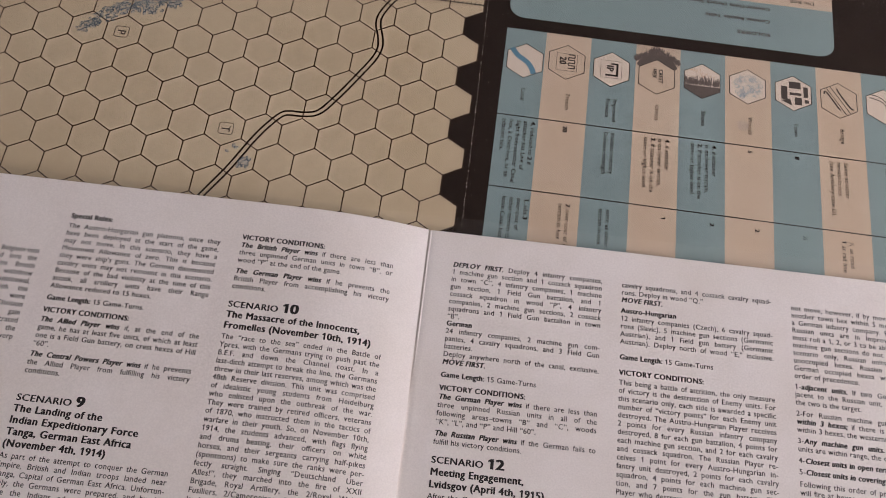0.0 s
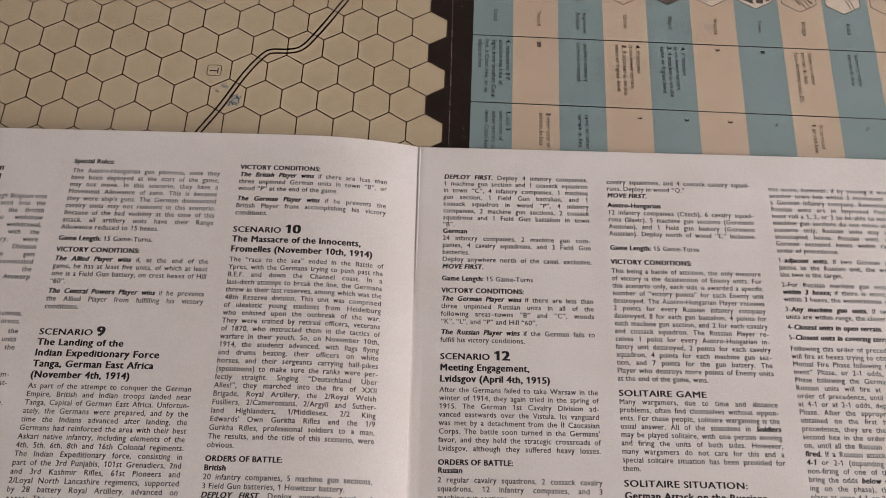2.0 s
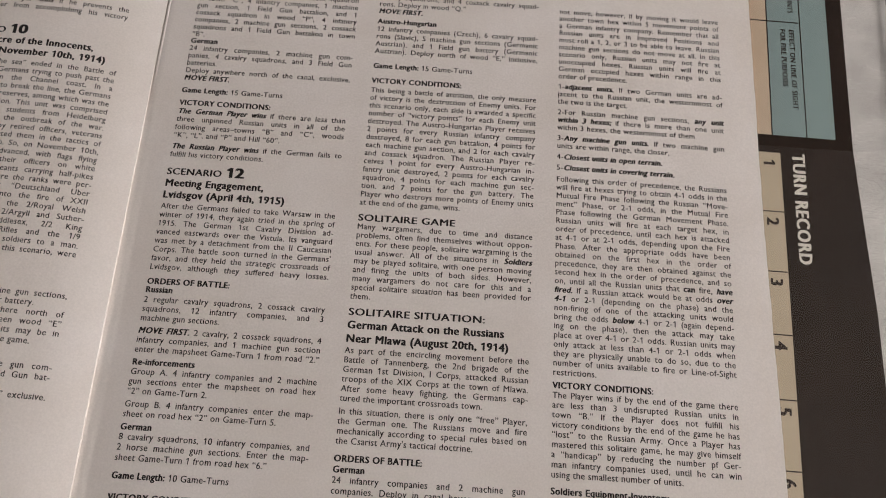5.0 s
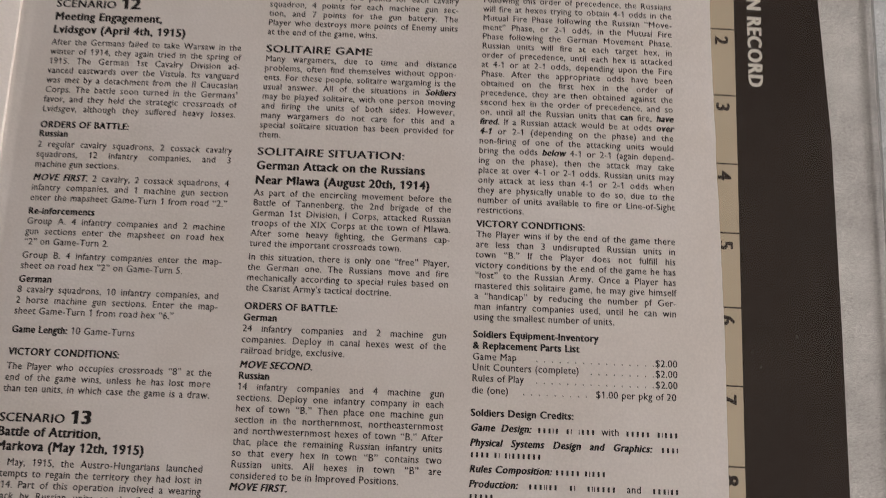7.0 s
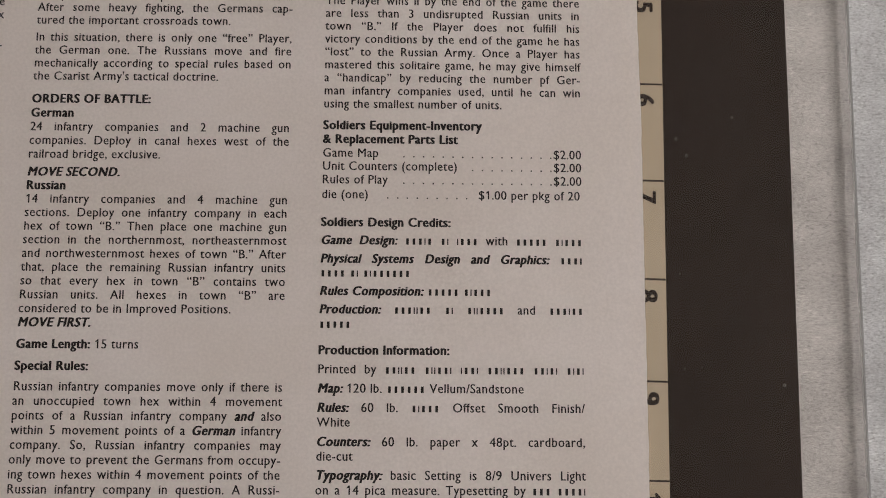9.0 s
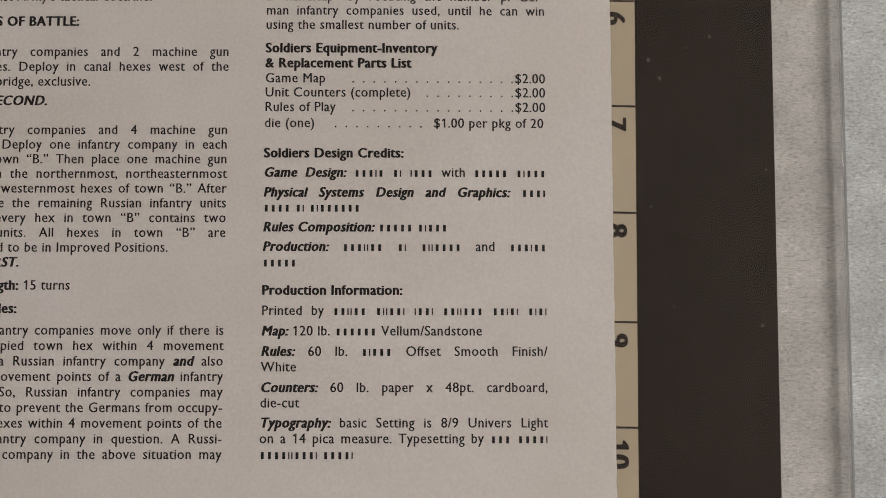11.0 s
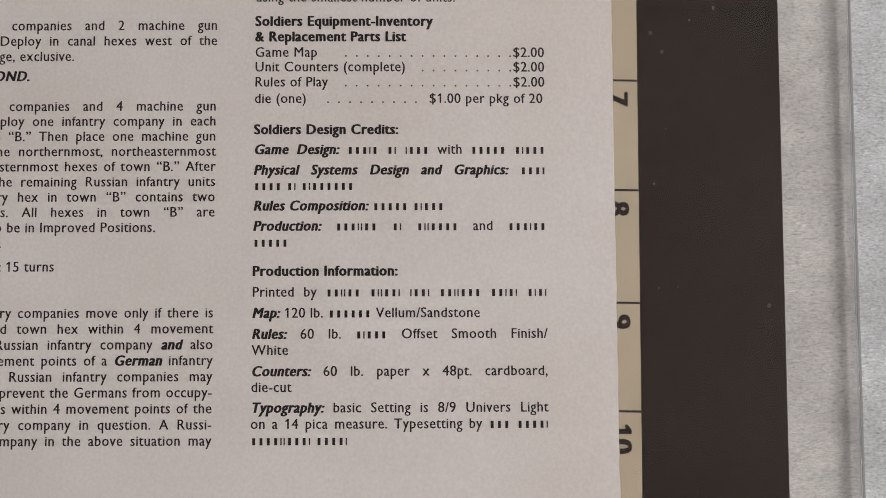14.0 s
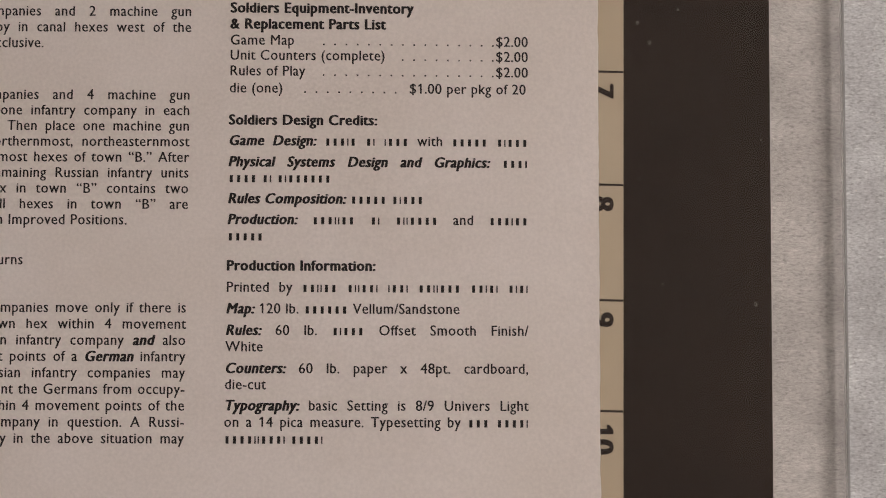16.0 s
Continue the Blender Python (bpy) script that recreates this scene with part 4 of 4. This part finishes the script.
paragraph(C3, -161.3, ["The Player wins if by the end of the game there", "are less than 3 undisrupted Russian units in", 'town "B." If the Player does not fulfill his', "victory conditions by the end of the game he has", '"lost" to the Russian Army. Once a Player has', "mastered this solitaire game, he may give himself", 'a "handicap" by reducing the number pf Ger-', "man infantry companies used, until he can win", "using the smallest number of units.|"], step=3.1)
heads(C3, -191.1, ["Soldiers Equipment-Inventory", "& Replacement Parts List"], 1, 3.2, 2.0, WIDE * 1.03)
for k, (item, price, dots_from) in enumerate((("Game Map", "$2.00", 16.4), ("Unit Counters (complete)", "$2.00", 32.5), ("Rules of Play", "$2.00", 18.6), ("die (one)", "$1.00 per pkg of 20", 14.2))):
    y = (-197.5, -200.5, -203.6, -207.0)[k]
    pr = Print()
    pr.line(item, C3, y, 1.98, 0, WIDE)
    wide = plain_width(price) * 1.98 * WIDE + (0.6 if " " in price else 0)
    start = C3 + COLUMN - wide
    pr.line(price, start, y, 1.98, 0, WIDE)
    x = start - (0.5 if k < 3 else 2.6)
    while x > C3 + dots_from:
        pr.poly([(x - 0.16, y), (x + 0.16, y), (x + 0.16, y + 0.32), (x - 0.16, y + 0.32)])
        x -= 2.24
    pr.done("price_line", right_place(INK_LIFT), INK, right_page)
minor(C3, -213.4, "Soldiers Design Credits:")
paragraph(C3, -217.5, ["*~Game Design:~* {nnnin n. innn} with {nnnnn ninnn}"])
paragraph(C3, -221.7, ["*~Physical Systems Design and Graphics:~* {nnn-}", "{nnnn n. ninnnnnn}|"])
paragraph(C3, -229.0, ["*~Rules Composition:~* {nnnnn ninnn}|"])
paragraph(C3, -233.1, ["*~Production:~* {nnniinn n. niinnnn} and {nnninn}", "{nnnnn}|"], step=3.25)
minor(C3, -242.2, "Production Information:")
paragraph(C3, -246.4, ["Printed by {nniinn niinni inn. nniinnn nnini n.n.}"])
paragraph(C3, -250.6, ["*~Map:~* 120 lb. {nnnnnn} Vellum/Sandstone|"])
paragraph(C3, -254.8, ["*~Rules:~* 60 lb. {ninnn} Offset Smooth Finish/", "White|"], step=3.2)
paragraph(C3, -262.2, ["*~Counters:~* 60 lb. paper x 48pt. cardboard,", "die-cut|"], step=3.15)
paragraph(C3, -269.4, ["*~Typography:~* basic Setting is 8/9 Univers Light", "on a 14 pica measure. Typesetting by {nnn nnnn,}", "{nnnniinnn, nnnn.}|"], step=3.2)

# left page
L1, L2, L3 = -206.5, -139.5, -72.4
caps(L3, -14.9, "VICTORY CONDITIONS:", -1)
paragraph(L3, -18.2, ["*~The British Player wins~* if there are less than", 'three unpinned German units in town "B", or', 'wood "P" at the end of the game.|'], -1)
paragraph(L3, -29.1, ["*~The German Player wins~* if he prevents the", "British Player from accomplishing his victory", "conditions.|"], -1)
scenario(L3, -43.0, "10", ["The Massacre of the Innocents,", "Fromelles (November 10th, 1914)"], [4.2, 4.3], -1)
paragraph(L3, -55.7, ['The "race to the sea" ended in the Battle of', "Ypres, with the Germans trying to push past the", "B.E.F. and down the Channel coast. In a", "last-ditch attempt to break the line, the Germans", "threw in their last reserves, among which was the", "48th Reserve division. This unit was comprised", "of idealistic young students from Heidelburg", "who enlisted upon the outbreak of the war.", "They were trained by retired officers, veterans", "of 1870, who instructed them in the tactics of", "warfare in their youth. So, on November 10th,", "1914, the students advanced, with flags flying", "and drums beating, their officers on white", "horses, and their sergeants carrying half-pikes", "(spontoons) to make sure the ranks were per-", 'fectly straight. Singing "Deutschland Uber', 'Alles!", they marched into the fire of XXII', "Brigade, Royal Artillery, the 2/Royal Welsh", "Fusiliers, 2/Cameronians, 2/Argyll and Suther-", "land Highlanders, 1/Middlesex, 2/2 King", "Edwards' Own Gurkha Rifles and the 1/9", "Gurkha Rifles, professional soldiers to a man.", "The results, and the title of this scenario, were", "obvious.|"], -1, step=3.14)
caps(L3, -132.8, "ORDERS OF BATTLE:", -1)
minor(L3, -136.0, "British", -1)
paragraph(L3, -139.2, ["20 infantry companies, 5 machine gun sections,", "3 Field Gun batteries, 1 Howitzer battery.|", "*~DEPLOY FIRST.~* Deploy anywhere north of", 'wood "E", inclusive, and between wood "E"', 'and wood "H", inclusive. All units may be in', "improved position at the start of the game.|"], -1, step=3.14)
minor(L3, -159.6, "German", -1)
paragraph(L3, -162.8, ["36 infantry companies, 3 machine gun com-", "panies, 2 cavalry squadrons, 4 Field Gun bat-", "teries, and 2 Howitzer batteries.|", 'Deploy anywhere south of wood "L" exclusive.', "*~MOVE FIRST.~*|"], -1, step=3.14)
minor(L3, -180.4, "Special Rules:", -1)
paragraph(L3, -184.0, ["All units use the Reserve Unit Rule.|"], -1)

minor(L2, -13.9, "Special Rules:", -1)
paragraph(L2, -18.2, ["The Austro-Hungarian gun platoons, once they", "have been deployed at the start of the game,", "may not move. In this scenario, they have a", "Movement Allowance of zero. This is because", "they were ship's guns. The German dismounted", "cavalry units may not remount in this scenario.", "Because of the bad visibility at the time of this", "attack, all artillery units have their Range", "Allowance reduced to 15 hexes.|"], -1)
paragraph(L2, -48.3, ["*Game Length:* 15 Game-Turns.|"], -1)
caps(L2, -53.2, "VICTORY CONDITIONS:", -1)
paragraph(L2, -57.0, ["*~The Allied Player wins~* if, at the end of the", "game, he has at least five units, of which at least", "one is a Field Gun battery, on crest hexes of Hill", '"60".|'], -1)
paragraph(L2, -70.5, ["*~The Central Powers Player wins~* if he prevents", "the Allied Player from fulfilling his victory", "conditions.|"], -1)
scenario(L2, -87.2, "9", ["The Landing of the", "Indian Expeditionary Force", "Tanga, German East Africa", "(November 4th, 1914)"], [4.1, 4.15, 4.2, 4.15], -1, (1.06, 1.065, 1.035, 1.0), 20.0)
paragraph(L2, -107.8, ["As part of the attempt to conquer the German", "Empire, British and Indian troops landed near", "Tanga, Capital of German East Africa. Unfortun-", "ately, the Germans were prepared, and by the", "time the Indians advanced after landing, the", "Germans had reinforced the area with their best", "Askari native infantry, including elements of the", "4th, 5th, 6th, 8th and 16th Colonial regiments.", "The Indian Expeditionary force, consisting in", "part of the 3rd Punjabis, 101st Grenadiers, 2nd", "and 3rd Kashmir Rifles, 61st Pioneers and", "2/Loyal North Lancashire regiments, supported", "by 28 battery Royal Artillery, advanced on", "{Tanga.} The troops were still seasick, most of", "{the stores} were not yet unloaded, orders were", "{lost,} and to top it off, the area was full", "{of bees.} While the Indians were en-", "{gaged, they were} hit in the flank by the", "{best of the defenders, and were thrown}", "{back to the beach with very heavy loss.}|"], -1, step=3.1)
heads(L1 + 34.6, -17.8, ["ion", "nal"], -1, 4.2)
paragraph(L1, -30.3, ["{in nnnnni, inn nninnnn nnnni} through Belgium into", "{ninnnn, nnn inn nnininnn} retreated into the", "{iniin innnn nninnin nnn ni}ege, the British", "{nnni inn nnnni niinnnnn} to withdraw", "{nn innn nnnin. in inn} withdrawal,", "{inn nnnn ni inn iinni} along with the", "{nnnnini innn nnnnn} artillery, were", "{nni in nnin nii inn} 14th Division", "{nninn nnn niinnniinn} to gain", "{inn niinnnn niin} concentrated", "{iiin. nnn nnnn} halted the", "{niinn nnnn inn niin ni} Antwerp"], -1)
paragraph(L1, -80.0, ["{12 nnnnnninn nnn 4 nnnninn nnn} sections,", "{3 nniiniinn nnn 2 nnnniin} squadrons."], -1)
paragraph(L1, -87.1, ["{nnninn iiini nnnnnnin nniin} of the", "{nnnni, inninninn. nii} units", "{nnn nnnin in nnn nnn} of the"], -1)
paragraph(L1, -103.8, ["{24 ininniin nnnnnninn, 3 iinin nnn} com-", "{nnninn, 2 nnnniin nnnnninnn, 2} bat-", "{iniinn.}|"], -1)
paragraph(L1, -114.3, ["{nnninn nnnin ni inn nnnni, nii} exclusive."], -1)
